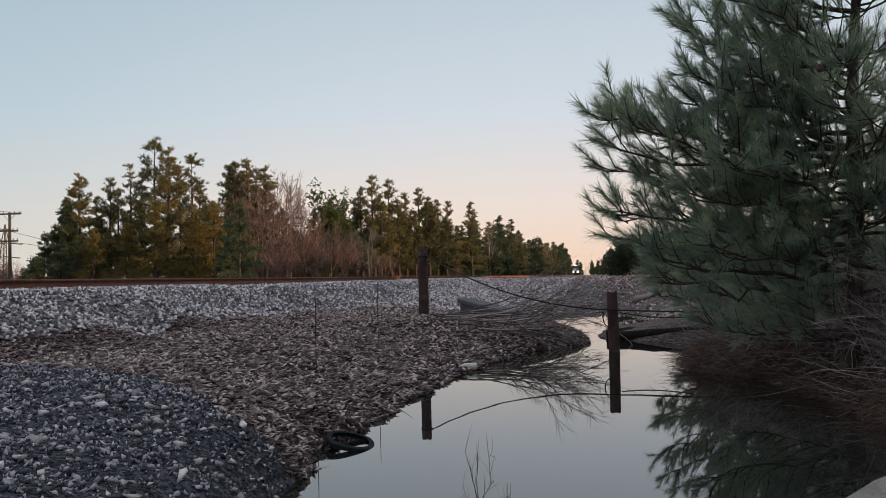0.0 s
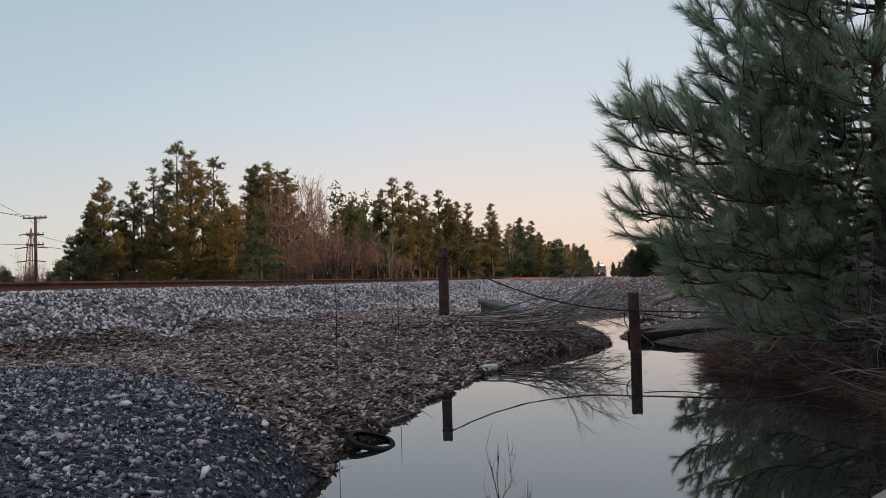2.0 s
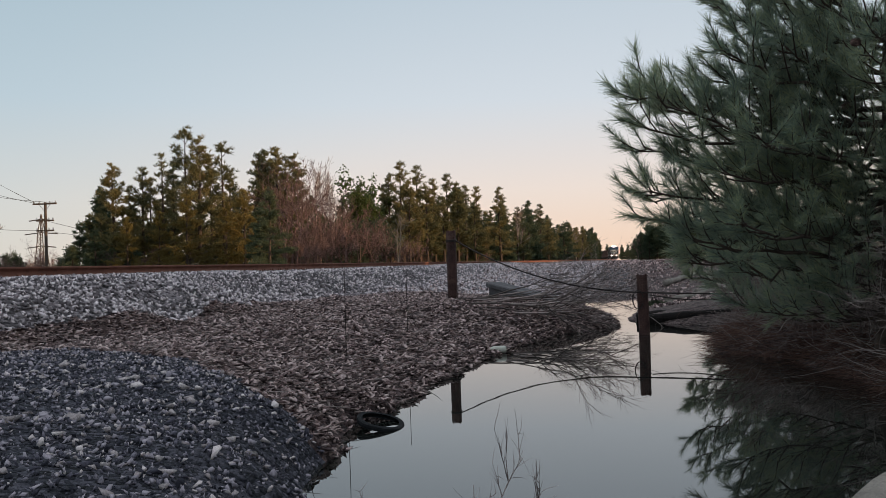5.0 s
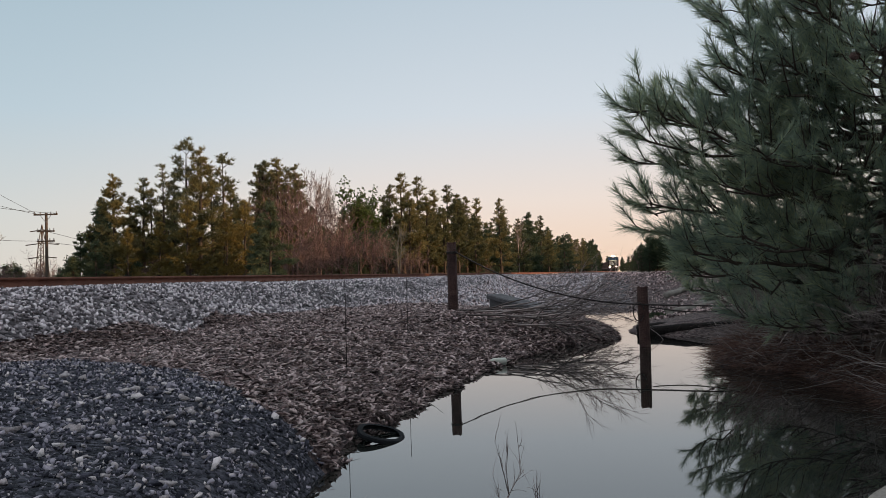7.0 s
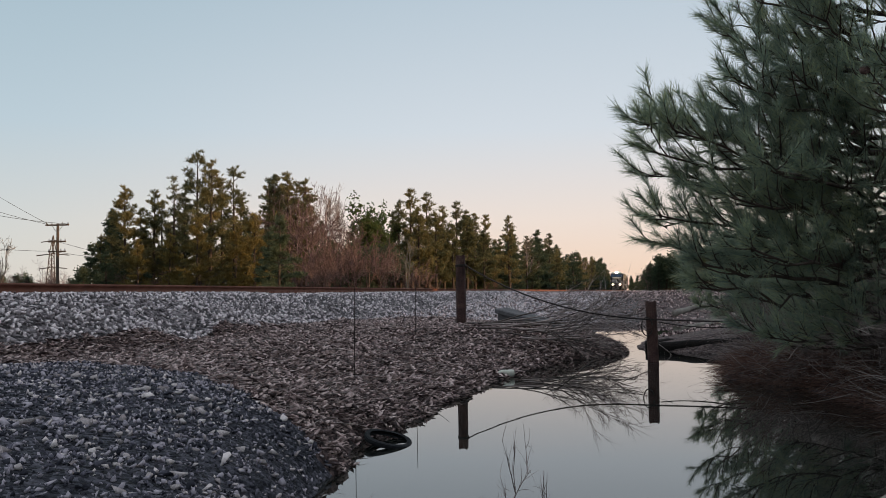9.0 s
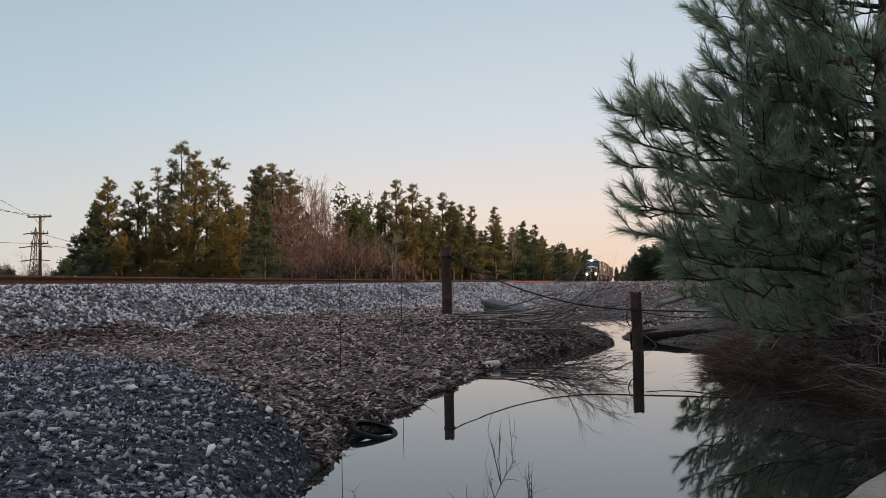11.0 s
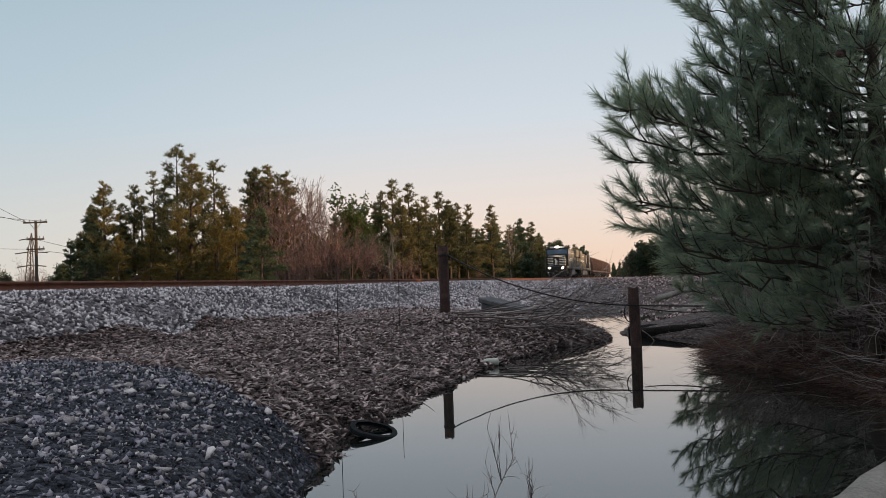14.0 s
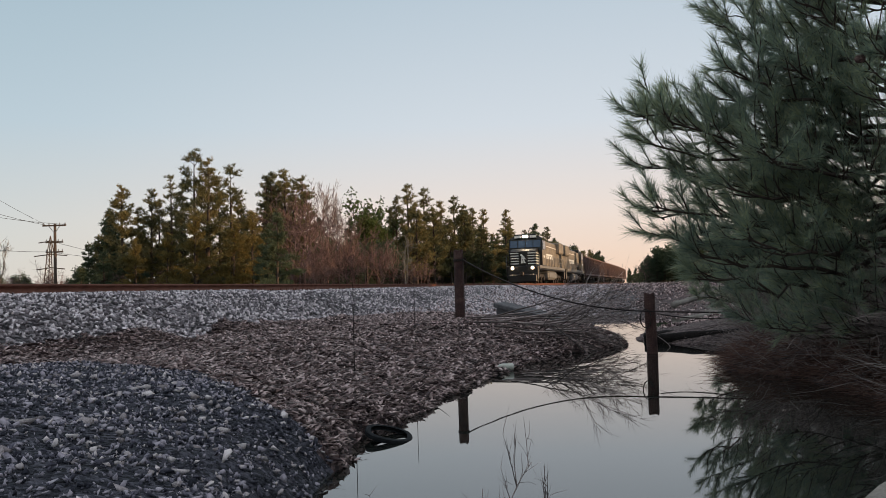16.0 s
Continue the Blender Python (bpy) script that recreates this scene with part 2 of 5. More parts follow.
def part(name, shape, mat, parent=None, label=""):
    """One mesh object from a bmesh or a mesh, under a thing or a part."""
    if isinstance(shape, bmesh.types.BMesh):
        me = bpy.data.meshes.new(name)
        shape.to_mesh(me)
        shape.free()
        me.materials.append(mat)
    else:
        me = shape
    ob = new(name, me)
    ob.parent = parent
    return tagged(ob, label)


def box(bm, lo, hi, bevel=0.0, turn=None):
    lo, hi = Vector(lo), Vector(hi)
    r = bmesh.ops.create_cube(bm, size=1, matrix=(turn or Matrix()) @ Matrix.Translation((lo + hi) / 2) @ Matrix.Diagonal((*(hi - lo), 1)))
    if bevel:
        edges = {e for q in r["verts"] for e in q.link_edges}
        bmesh.ops.bevel(bm, geom=list(edges), offset=bevel, segments=1, affect="EDGES", profile=0.5)
    return bm


def rod(bm, a, b, r, r2=None, sides=8):
    a, b = Vector(a), Vector(b)
    q = (b - a).to_track_quat("Z", "Y").to_matrix().to_4x4()
    bmesh.ops.create_cone(bm, cap_ends=True, segments=sides, radius1=r, radius2=r if r2 is None else r2, depth=(b - a).length,
                          matrix=Matrix.Translation((a + b) / 2) @ q)
    return bm


def tubes(lines, sides=3):
    """Tapered tubes along polylines, each a pair of points (n, 3) and radii (n)."""
    vs, fs, base = [], [], 0
    ang = np.arange(sides) * 2 * np.pi / sides
    for p, r in lines:
        p, r = np.asarray(p, float), np.asarray(r, float)
        d = np.gradient(p, axis=0)
        d /= np.linalg.norm(d, axis=1, keepdims=True) + 1e-9
        ref = np.where(np.abs(d[:, 2:3]) > 0.9, np.array([[1.0, 0, 0]]), np.array([[0, 0, 1.0]]))
        s = np.cross(d, ref)
        s /= np.linalg.norm(s, axis=1, keepdims=True) + 1e-9
        t = np.cross(s, d)
        ring = p[:, None] + r[:, None, None] * (np.cos(ang)[None, :, None] * s[:, None] + np.sin(ang)[None, :, None] * t[:, None])
        vs.append(ring.reshape(-1, 3))
        n = len(p)
        i, j = np.meshgrid(np.arange(n - 1), np.arange(sides), indexing="ij")
        j2 = (j + 1) % sides
        fs.append((base + np.stack([i * sides + j, i * sides + j2, (i + 1) * sides + j2, (i + 1) * sides + j], -1)).reshape(-1, 4))
        base += n * sides
    return np.concatenate(vs), np.concatenate(fs)


def rand_rot(n):
    q = rng.normal(size=(n, 4))
    q /= np.linalg.norm(q, axis=1, keepdims=True)
    w, x, y, z = q.T
    return np.stack([np.stack([1 - 2 * (y * y + z * z), 2 * (x * y - z * w), 2 * (x * z + y * w)], -1),
                     np.stack([2 * (x * y + z * w), 1 - 2 * (x * x + z * z), 2 * (y * z - x * w)], -1),
                     np.stack([2 * (x * z - y * w), 2 * (y * z + x * w), 1 - 2 * (x * x + y * y)], -1)], 1)


def stone_shape():
    """A sharp broken stone, the hull of a few points."""
    bm = bmesh.new()
    p = rng.normal(size=(8, 3))
    p /= np.linalg.norm(p, axis=1, keepdims=True)
    p *= np.array([0.55, rng.uniform(0.3, 0.48), rng.uniform(0.22, 0.38)]) * rng.uniform(0.8, 1.1, (8, 1))
    for q in p:
        bm.verts.new(q)
    bmesh.ops.convex_hull(bm, input=bm.verts[:])
    bmesh.ops.triangulate(bm, faces=bm.faces[:])
    for q in [q for q in bm.verts if not q.link_faces]:
        bm.verts.remove(q)
    bm.verts.index_update()
    v = np.array([q.co for q in bm.verts])
    f = np.array([[q.index for q in t.verts] for t in bm.faces])
    bm.free()
    return v, f


def flake_shape():
    """A thin lengthwise chip of bark or a curled dead leaf."""
    w, c = rng.uniform(0.13, 0.24), rng.uniform(-0.06, 0.12)
    v = np.array([(-0.55, 0, 0), (-0.15, w, c), (-0.1, -w, c * 0.6), (0.2, w * 0.8, c), (0.25, -w * 0.9, c), (0.55, 0.02, 0), (0.05, 0, c - 0.13)])
    f = np.array([(0, 2, 1), (1, 2, 4), (1, 4, 3), (3, 4, 5), (0, 1, 6), (1, 3, 6), (3, 5, 6), (5, 4, 6), (4, 2, 6), (2, 0, 6)])
    return v, f


STONES = [stone_shape() for _ in range(14)]
FLAKES = [flake_shape() for _ in range(10)]


def scatter(points, sizes, mat, name, turn_free=True, shapes=None):
    """Many stones at the points, joined."""
    vs, fs, base = [], [], 0
    shapes = shapes or STONES
    kind = rng.integers(0, len(shapes), len(points))
    for k, (v, f) in enumerate(shapes):
        sel = kind == k
        n = int(sel.sum())
        if not n:
            continue
        if turn_free:
            r = rand_rot(n)
        else:
            a = rng.uniform(0, 2 * np.pi, n)
            r = np.zeros((n, 3, 3))
            r[:, 0, 0], r[:, 0, 1], r[:, 1, 0], r[:, 1, 1], r[:, 2, 2] = np.cos(a), -np.sin(a), np.sin(a), np.cos(a), 1
            # tip each piece a little out of the level
            b, c = rng.normal(0, 0.28, n), np.zeros((n, 3, 3))
            c[:, 0, 0], c[:, 0, 2], c[:, 2, 0], c[:, 2, 2], c[:, 1, 1] = np.cos(b), np.sin(b), -np.sin(b), np.cos(b), 1
            r = r @ c
        w = np.einsum("nij,vj->nvi", r, v) * sizes[sel][:, None, None] + points[sel][:, None]
        vs.append(w.reshape(-1, 3))
        fs.append((f[None] + (base + np.arange(n) * len(v))[:, None, None]).reshape(-1, 3))
        base += n * len(v)
    return mesh_np(name, np.concatenate(vs), np.concatenate(fs), mat)


WAVES = {}


def wav(x, y, s, seed):
    """Smooth uneven waves of size s, about -1 to 1."""
    if seed not in WAVES:
        g = np.random.default_rng(seed)
        WAVES[seed] = [(g.uniform(0, 6.28), g.uniform(0, 6.28), g.uniform(0.6, 1.7)) for _ in range(6)]
    out = 0
    for a, p, k in WAVES[seed]:
        out = out + np.sin((x * math.cos(a) + y * math.sin(a)) * (k * 6.28 / s) + p)
    return out / 3.5


# ---- the lie of the land ----
RAIL_BASE, RAIL_H = 1.09, 0.165
TRACK = (0.1178, -2.103, 7.6392, 13.2867, -9.0061)


def track_x(y):
    """x of the track's centre line at y."""
    y = np.asarray(y, float)
    c = np.clip(y, -20, 360)
    slope = np.polyval(np.polyder(np.array(TRACK)), c / 100) / 100
    return np.polyval(TRACK, c / 100) + slope * (y - c)


def track_slope(y):
    return (track_x(y + 0.5) - track_x(y - 0.5))


SHORE_L_Y = [-2, 1.2, 1.8, 2.6, 3.4, 4.1, 4.6, 5.4, 6.4, 8.0, 9.07, 10.0, 11.7, 12.6, 13.4, 13.9, 15.0, 16, 17, 18.75, 21, 23, 26, 27.2, 28]
SHORE_L_X = [0.9, 0.8, 0.2, -0.45, -0.72, -0.85, -0.82, -0.85, -0.6, -0.19, 0.1, 0.47, 1.25, 2.15, 2.38, 2.42, 2.5, 2.55, 2.5, 2.5, 2.95, 3.45, 4.4, 5.0, 5.5]
SHORE_R_Y = [-2, 1.2, 1.8, 3.0, 4.0, 5.6, 7.2, 8.25, 8.6, 9.1, 10, 11.2, 12.5, 13.2, 14, 15.2, 17, 18, 20.7, 22.3, 24.6, 27, 28]
SHORE_R_X = [0.7, 0.8, 1.5, 2.5, 2.9, 3.1, 3.22, 3.2, 2.9, 2.75, 3.0, 3.5, 3.6, 3.1, 2.66, 2.95, 3.45, 4.2, 5.35, 5.65, 5.8, 5.8, 5.6]


def smooth(a, b, x):
    t = np.clip((x - a) / (b - a), 0, 1)
    return t * t * (3 - 2 * t)


def ground(x, y):
    """Height of the ground."""
    x, y = np.asarray(x, float), np.asarray(y, float)
    d = (x - track_x(y)) * 0.976
    land = 0.44 + 0.46 * smooth(20, 50, y) + 0.05 * wav(x, y, 5.0, 3) + 0.018 * wav(x, y, 1.1, 4)
    land = land + 0.05 * smooth(7.2, 5.2, y) * smooth(0, -2, x)
    land = land - 0.30 * smooth(2.5, 0.0, y) * smooth(-2.5, -0.5, x)
    far_side = 0.86 + 0.06 * wav(x, y, 9.0, 5)
    land = np.where(d < 0, far_side, land)
    bank = np.where(d > 0, 3.6 + 0.4 * wav(x, y, 3, 6), 3.0)
    t = smooth(1.75, bank, np.abs(d))
    z = (RAIL_BASE - 0.02) * (1 - t) + land * t
    # the ditch
    xl = np.interp(y, SHORE_L_Y, SHORE_L_X) + 0.09 * wav(x * 0, y, 0.9, 8) + 0.03 * wav(x, y, 0.3, 9)
    xr = np.interp(y, SHORE_R_Y, SHORE_R_X) + 0.08 * wav(x * 0, y, 1.3, 10)
    sl, sr = xl - x, x - xr
    s = np.maximum(sl, sr)
    s = np.where((y > 28) | (y < 1.2), np.maximum(s, np.where(y > 28, y - 28, 1.2 - y)), s)
    soft = np.where(sl > sr, 0.36 + 1.15 * smooth(4.8, 8.5, y) - 0.7 * smooth(12, 13.2, y) + 1.5 * smooth(14.5, 18, y), 0.5 + 1.5 * smooth(9.5, 12.5, y))
    rise = 1 - np.exp(-np.maximum(s, 0) / soft)
    below = -0.3 * (1 - np.exp(-np.maximum(-s, 0) / 0.4))
    return np.where(s > 0, np.minimum(z, z * rise + 0.012), below)


def zone(x, y):
    """0 soil, 1 ballast, 2 dark cinders, 3 verge, 4 dark mud under the brush."""
    d = (x - track_x(y)) * 0.976
    w = 0.35 * wav(x, y, 1.7, 11) + 0.15 * wav(x, y, 0.5, 12)
    k = np.zeros(np.shape(x), int)
    edge = np.interp(x, [-9, -3.7, -2.2, -1.3, -0.8, 0.5, 2], [6.9, 6.6, 6.0, 4.95, 4.4, 3.2, 2.6])
    k = np.where((y < edge + 0.25 * w) & (x < 2.0) & (d > 3.0), 2, k)
    k = np.where((np.abs(d) < 3.0 + 0.5 * w + 0.05 * np.clip(y - 8, 0, 14)) & (d > -4), 1, k)
    k = np.where((y > 20) & (d > 0) & (d < 10), 1, k)
    k = np.where((x > np.interp(y, SHORE_R_Y, SHORE_R_X) - 0.1) & (d > 4) & (y < 30), 4, k)
    k = np.where((d < -3.2) | ((y > 34) & (d > 18)) | (d > 40), 3, k)
    return k


def axis(spans):
    out = [spans[0][0]]
    for a, b, n in spans:
        out += list(np.linspace(a, b, n + 1)[1:])
    return np.array(out)


gd = axis([(-2500, -300, 8), (-300, -60, 12), (-60, -5, 22), (-5, 16, 190), (16, 60, 30), (60, 300, 12), (300, 2500, 8)])
gy = axis([(-400, -40, 8), (-40, -4, 12), (-4, 30, 290), (30, 120, 90), (120, 420, 60), (420, 3500, 10)])
GD, GY = np.meshgrid(gd, gy, indexing="ij")
GX = track_x(GY) + GD / 0.976
GZ = ground(GX, GY)
nx, ny = GX.shape
ii, jj = np.meshgrid(np.arange(nx - 1), np.arange(ny - 1), indexing="ij")
gf = np.stack([ii * ny + jj, (ii + 1) * ny + jj, (ii + 1) * ny + jj + 1, ii * ny + jj + 1], -1).reshape(-1, 4)
mid = lambda a: ((a[1:, 1:] + a[:-1, :-1]) / 2).ravel()
terrain = new("ground", mesh_np("ground", np.stack([GX, GY, GZ], -1).reshape(-1, 3), gf, [M_SOIL, M_BALLAST_BED, M_CINDER, M_GRASS, M_DUFF], True,
                                zone(mid(GX), mid(GY))))
tagged(terrain, "brown littered ditch bank, grey ballast and dark cinder gravel", "ground", "", "structure")

wy = np.linspace(1.2, 28, 60)
wx0, wx1 = np.interp(wy, SHORE_L_Y, SHORE_L_X) - 0.6, np.interp(wy, SHORE_R_Y, SHORE_R_X) + 0.6
wv = np.stack([np.concatenate([wx0, wx1]), np.concatenate([wy, wy]), np.zeros(120)], -1)
wf = np.array([[i, 60 + i, 61 + i, i + 1] for i in range(59)])
water = new("water", mesh_np("water", wv, wf, M_WATER, True))
tagged(water, "still dark ditch water mirroring the dusk sky", "water", "", "structure")


# ---- railway track ----
def rail_line(off, y0=-40.0, y1=640.0, n=340):
    y = np.linspace(0, 1, n) ** 1.6 * (y1 - y0) + y0
    s = track_slope(y)
    k = np.sqrt(1 + s * s)
    return np.stack([track_x(y) + off / k, y - off * s / k, np.full(n, RAIL_BASE)], -1), np.stack([1 / k, -s / k, 0 * y], -1)


def swept(profile, off):
    c, side = rail_line(off)
    n, k = len(c), len(profile)
    v = c[:, None] + side[:, None] * np.array(profile)[None, :, :1] + np.array([0, 0, 1.0]) * np.array(profile)[None, :, 1:]
    i, j = np.meshgrid(np.arange(n - 1), np.arange(k), indexing="ij")
    j2 = (j + 1) % k
    return v.reshape(-1, 3), np.stack([i * k + j, (i + 1) * k + j, (i + 1) * k + j2, i * k + j2], -1).reshape(-1, 4), k


def make_track():
    track = tagged(new("railway_track"), "single railway track with rusty rails on ballast", "railway track")
    h = RAIL_H
    prof = [(-0.07, 0), (0.07, 0), (0.07, 0.014), (0.012, 0.032), (0.010, h - 0.048), (0.037, h - 0.036), (0.037, h - 0.006), (0.030, h),
            (-0.030, h), (-0.037, h - 0.006), (-0.037, h - 0.036), (-0.010, h - 0.048), (-0.012, 0.032), (-0.07, 0.014)]
    for off in (0.755, -0.755):
        v, f, k = swept(prof, off)
        idx = np.tile(np.array([1 if j == 7 else 0 for j in range(k)]), len(f) // k)
        part("rail", mesh_np("rail", v, f, [M_RUST, M_RAILTOP], False, idx), None, track, "rust-red steel rail")
    bm = box(bmesh.new(), (-1.3, -0.11, -0.17), (1.3, 0.11, 0.0), 0.012)
    tie = bpy.data.meshes.new("tie")
    bm.to_mesh(tie)
    bm.free()
    tie.materials.append(M_TIE)
    bm = bmesh.new()
    for sx in (0.0,):
        box(bm, (sx - 0.18, -0.10, 0.0), (sx + 0.18, 0.10, 0.012))
        for sy in (-0.15, 0.15):
            box(bm, (sx - 0.085, sy - 0.015, -0.03), (sx + 0.095, sy + 0.015, 0.022))
        for sy in (-0.06, 0.06):
            box(bm, (sx + 0.075, sy - 0.01, 0.0), (sx + 0.10, sy + 0.01, 0.05))
            box(bm, (sx - 0.10, sy - 0.01, 0.0), (sx - 0.075, sy + 0.01, 0.05))
    plate = bpy.data.meshes.new("tie_plate")
    bm.to_mesh(plate)
    bm.free()
    plate.materials.append(M_RUST)
    for i in range(150):
        y = -2 + i * 0.5
        a = -math.degrees(math.atan(float(track_slope(y))))
        m = pose(float(track_x(y)), y, RAIL_BASE - 0.003, 0, 0, a)
        for me, nm, off in ((tie, "tie", 0.0), (plate, "tie_plate", 0.755), (plate, "tie_plate", -0.755)):
            ob = new(nm, me)
            ob.parent, ob.matrix_local = track, m @ pose(off, 0, 0)


make_track()


def lay_stones():
    """Ballast, litter chips and pale stones, thinning out with distance."""
    # ballast on the near shoulder
    n = 62000
    y = 3 + 57 * rng.random(n) ** 1.7
    d = 0.86 + np.where(y > 17, 8.0, 4.3) * rng.random(n) ** 1.2
    x = track_x(y) + d / 0.976
    keep = (zone(x, y) == 1) & (ground(x, y) > 0.05)
    x, y = x[keep], y[keep]
    size = rng.uniform(0.042, 0.092, len(x)) * (1 + 0.012 * y)
    p = np.stack([x, y, ground(x, y) + size * 0.12], -1)
    ob = new("ballast", scatter(p, size, M_STONE, "ballast"))
    tagged(ob, "coarse grey crushed-stone ballast along the track", "gravel", "", "stuff")
    # rough gravel of the wide shoulder further on
    n = 11000
    y = 16 + 50 * rng.random(n) ** 1.6
    x = track_x(y) + rng.uniform(3.5, 17, n)
    z = ground(x, y)
    keep = (z > 0.03) & ((x > np.interp(y, SHORE_R_Y, SHORE_R_X)) | (x < np.interp(y, SHORE_L_Y, SHORE_L_X)) | (y > 28))
    x, y, z = x[keep], y[keep], z[keep]
    size = rng.uniform(0.05, 0.13, len(x)) * (0.7 + 0.02 * y)
    p = np.stack([x, y, z + size * 0.08], -1)
    tagged(new("shoulder_gravel", scatter(p, size, M_CHIP, "shoulder_gravel")), "rough grey-brown gravel of the wide shoulder", "gravel", "", "stuff")
    # between the rails
    n = 5000
    y = 3 + 50 * rng.random(n) ** 1.5
    d = rng.uniform(-1.6, 0.6, n)
    d = d[np.abs(np.abs(d) - 0.755) > 0.14]
    y = y[:len(d)]
    x = track_x(y) + d
    size = rng.uniform(0.04, 0.085, len(x))
    p = np.stack([x, y, ground(x, y) + 0.0 * size], -1)
    tagged(new("ballast", scatter(p, size, M_STONE, "ballast")), "grey crushed stone between the rails", "gravel", "", "stuff")
    # brown chips on the bank
    n = 190000
    y = 3.2 + 17 * rng.random(n) ** 1.5
    x = rng.uniform(-1.0, 1.0, n) * (3.2 + 0.12 * y) - 1.6 + 0.06 * y
    keep = (zone(x, y) == 0) & (ground(x, y) > -0.01) & (x < 2.7)
    x, y = x[keep], y[keep]
    size = (0.018 + 0.045 * rng.random(len(x)) ** 2) * (1 + 0.035 * y)
    p = np.stack([x, y, ground(x, y) + size * 0.10], -1)
    half = np.arange(len(p)) % 5 < 4
    flakes = scatter(p[half] + np.array([0, 0, 0.006]), size[half] * 1.7, M_CHIP, "bark_flakes", False, FLAKES)
    tagged(new("bark_flakes", flakes), "flat brown bark flakes and dead leaves matted on the bank", "litter", "", "stuff")
    p, size = p[~half], size[~half]
    tagged(new("bank_gravel", scatter(p, size, M_CHIP, "bank_gravel")), "brown chips, bark and gravel littering the bank", "gravel", "", "stuff")
    # dark mound
    n = 52000
    y = 1.2 + 6 * rng.random(n)
    x = rng.uniform(-6.5, 0.3, n)
    keep = (zone(x, y) == 2) & (ground(x, y) > -0.03)
    x, y = x[keep], y[keep]
    size = (0.011 + 0.030 * rng.random(len(x)) ** 2) * (1 + 0.5 * (rng.random(len(x)) < 0.1))
    p = np.stack([x, y, ground(x, y) + size * 0.15], -1)
    tagged(new("cinder_gravel", scatter(p, size, M_DARKCHIP, "cinder_gravel")), "dark blue-grey cinder gravel of the mound", "gravel", "", "stuff")
    n = 6500
    y = 1.2 + 6 * rng.random(n)
    x = rng.uniform(-5.5, 0.1, n)
    keep = (zone(x, y) == 2) & (ground(x, y) > 0.0) & (rng.random(n) < 0.55 + 0.4 * wav(x, y, 0.9, 21))
    x, y = x[keep], y[keep]
    size = 0.016 + 0.034 * rng.random(len(x)) ** 2
    p = np.stack([x, y, ground(x, y) + size * 0.15], -1)
    tagged(new("pale_gravel", scatter(p, size, M_PALE, "pale_gravel")), "small pale stones strewn over the dark mound", "gravel", "", "stuff")
    # stones that stand out
    meshes = []
    for v, f in STONES:
        meshes.append(mesh_np("stone", v, f, M_PALE))
    k = 0
    while k < 230:
        x, y = rng.uniform(-3.6, -0.75), rng.uniform(2.0, 5.6)
        if zone(np.array(x), np.array(y)) != 2 or ground(x, y) < 0.04 or rng.random() > 0.5 + 0.5 * wav(x, y, 0.9, 21):
            continue
        ob = tagged(new("stone", meshes[k % len(meshes)]), "pale broken stone on the dark gravel mound", "stone", "stones on the mound")
        s = 0.04 + 0.05 * rng.random() ** 1.5
        ob.matrix_basis = pose(x, y, float(ground(x, y)) + s * 0.16, rng.uniform(-25, 25), rng.uniform(-25, 25), rng.uniform(0, 360)) @ Matrix.Diagonal((s, s, s, 1))
        k += 1


lay_stones()


# ---- twigs and brush ----
def bent(a, heading, rise, length, r, n=6, wob=0.25, droop=0.0):
    """One crooked twig as a polyline with radii."""
    p, h, e = [np.array(a, float)], heading, rise
    st = length / (n - 1)
    for i in range(n - 1):
        h += rng.normal(0, wob)
        e += rng.normal(0, wob * 0.7) - droop
        p.append(p[-1] + st * np.array([math.sin(h) * math.cos(e), math.cos(h) * math.cos(e), math.sin(e)]))
    return np.array(p), r * np.linspace(1, 0.25, n)


def branching(a, heading, rise, length, r, depth, spread=0.7, n=6, wob=0.12, kids=3, droop=0.0, low=0.3):
    """A limb with side branches, down to the given depth."""
    p, rad = bent(a, heading, rise, length, r, n, wob, droop)
    out = [(p, rad)]
    if depth:
        for _ in range(kids):
            k = rng.uniform(low, 1.0) * (n - 1)
            i = min(int(k), n - 2)
            q = p[i] + (p[i + 1] - p[i]) * (k - i)
            out += branching(q, heading + rng.normal(0, spread), rise + rng.normal(0, spread * 0.6), length * rng.uniform(0.4, 0.65),
                             max(r * 0.5, 0.0012), depth - 1, spread, n, wob * 1.2, kids, droop, 0.2)
    return out


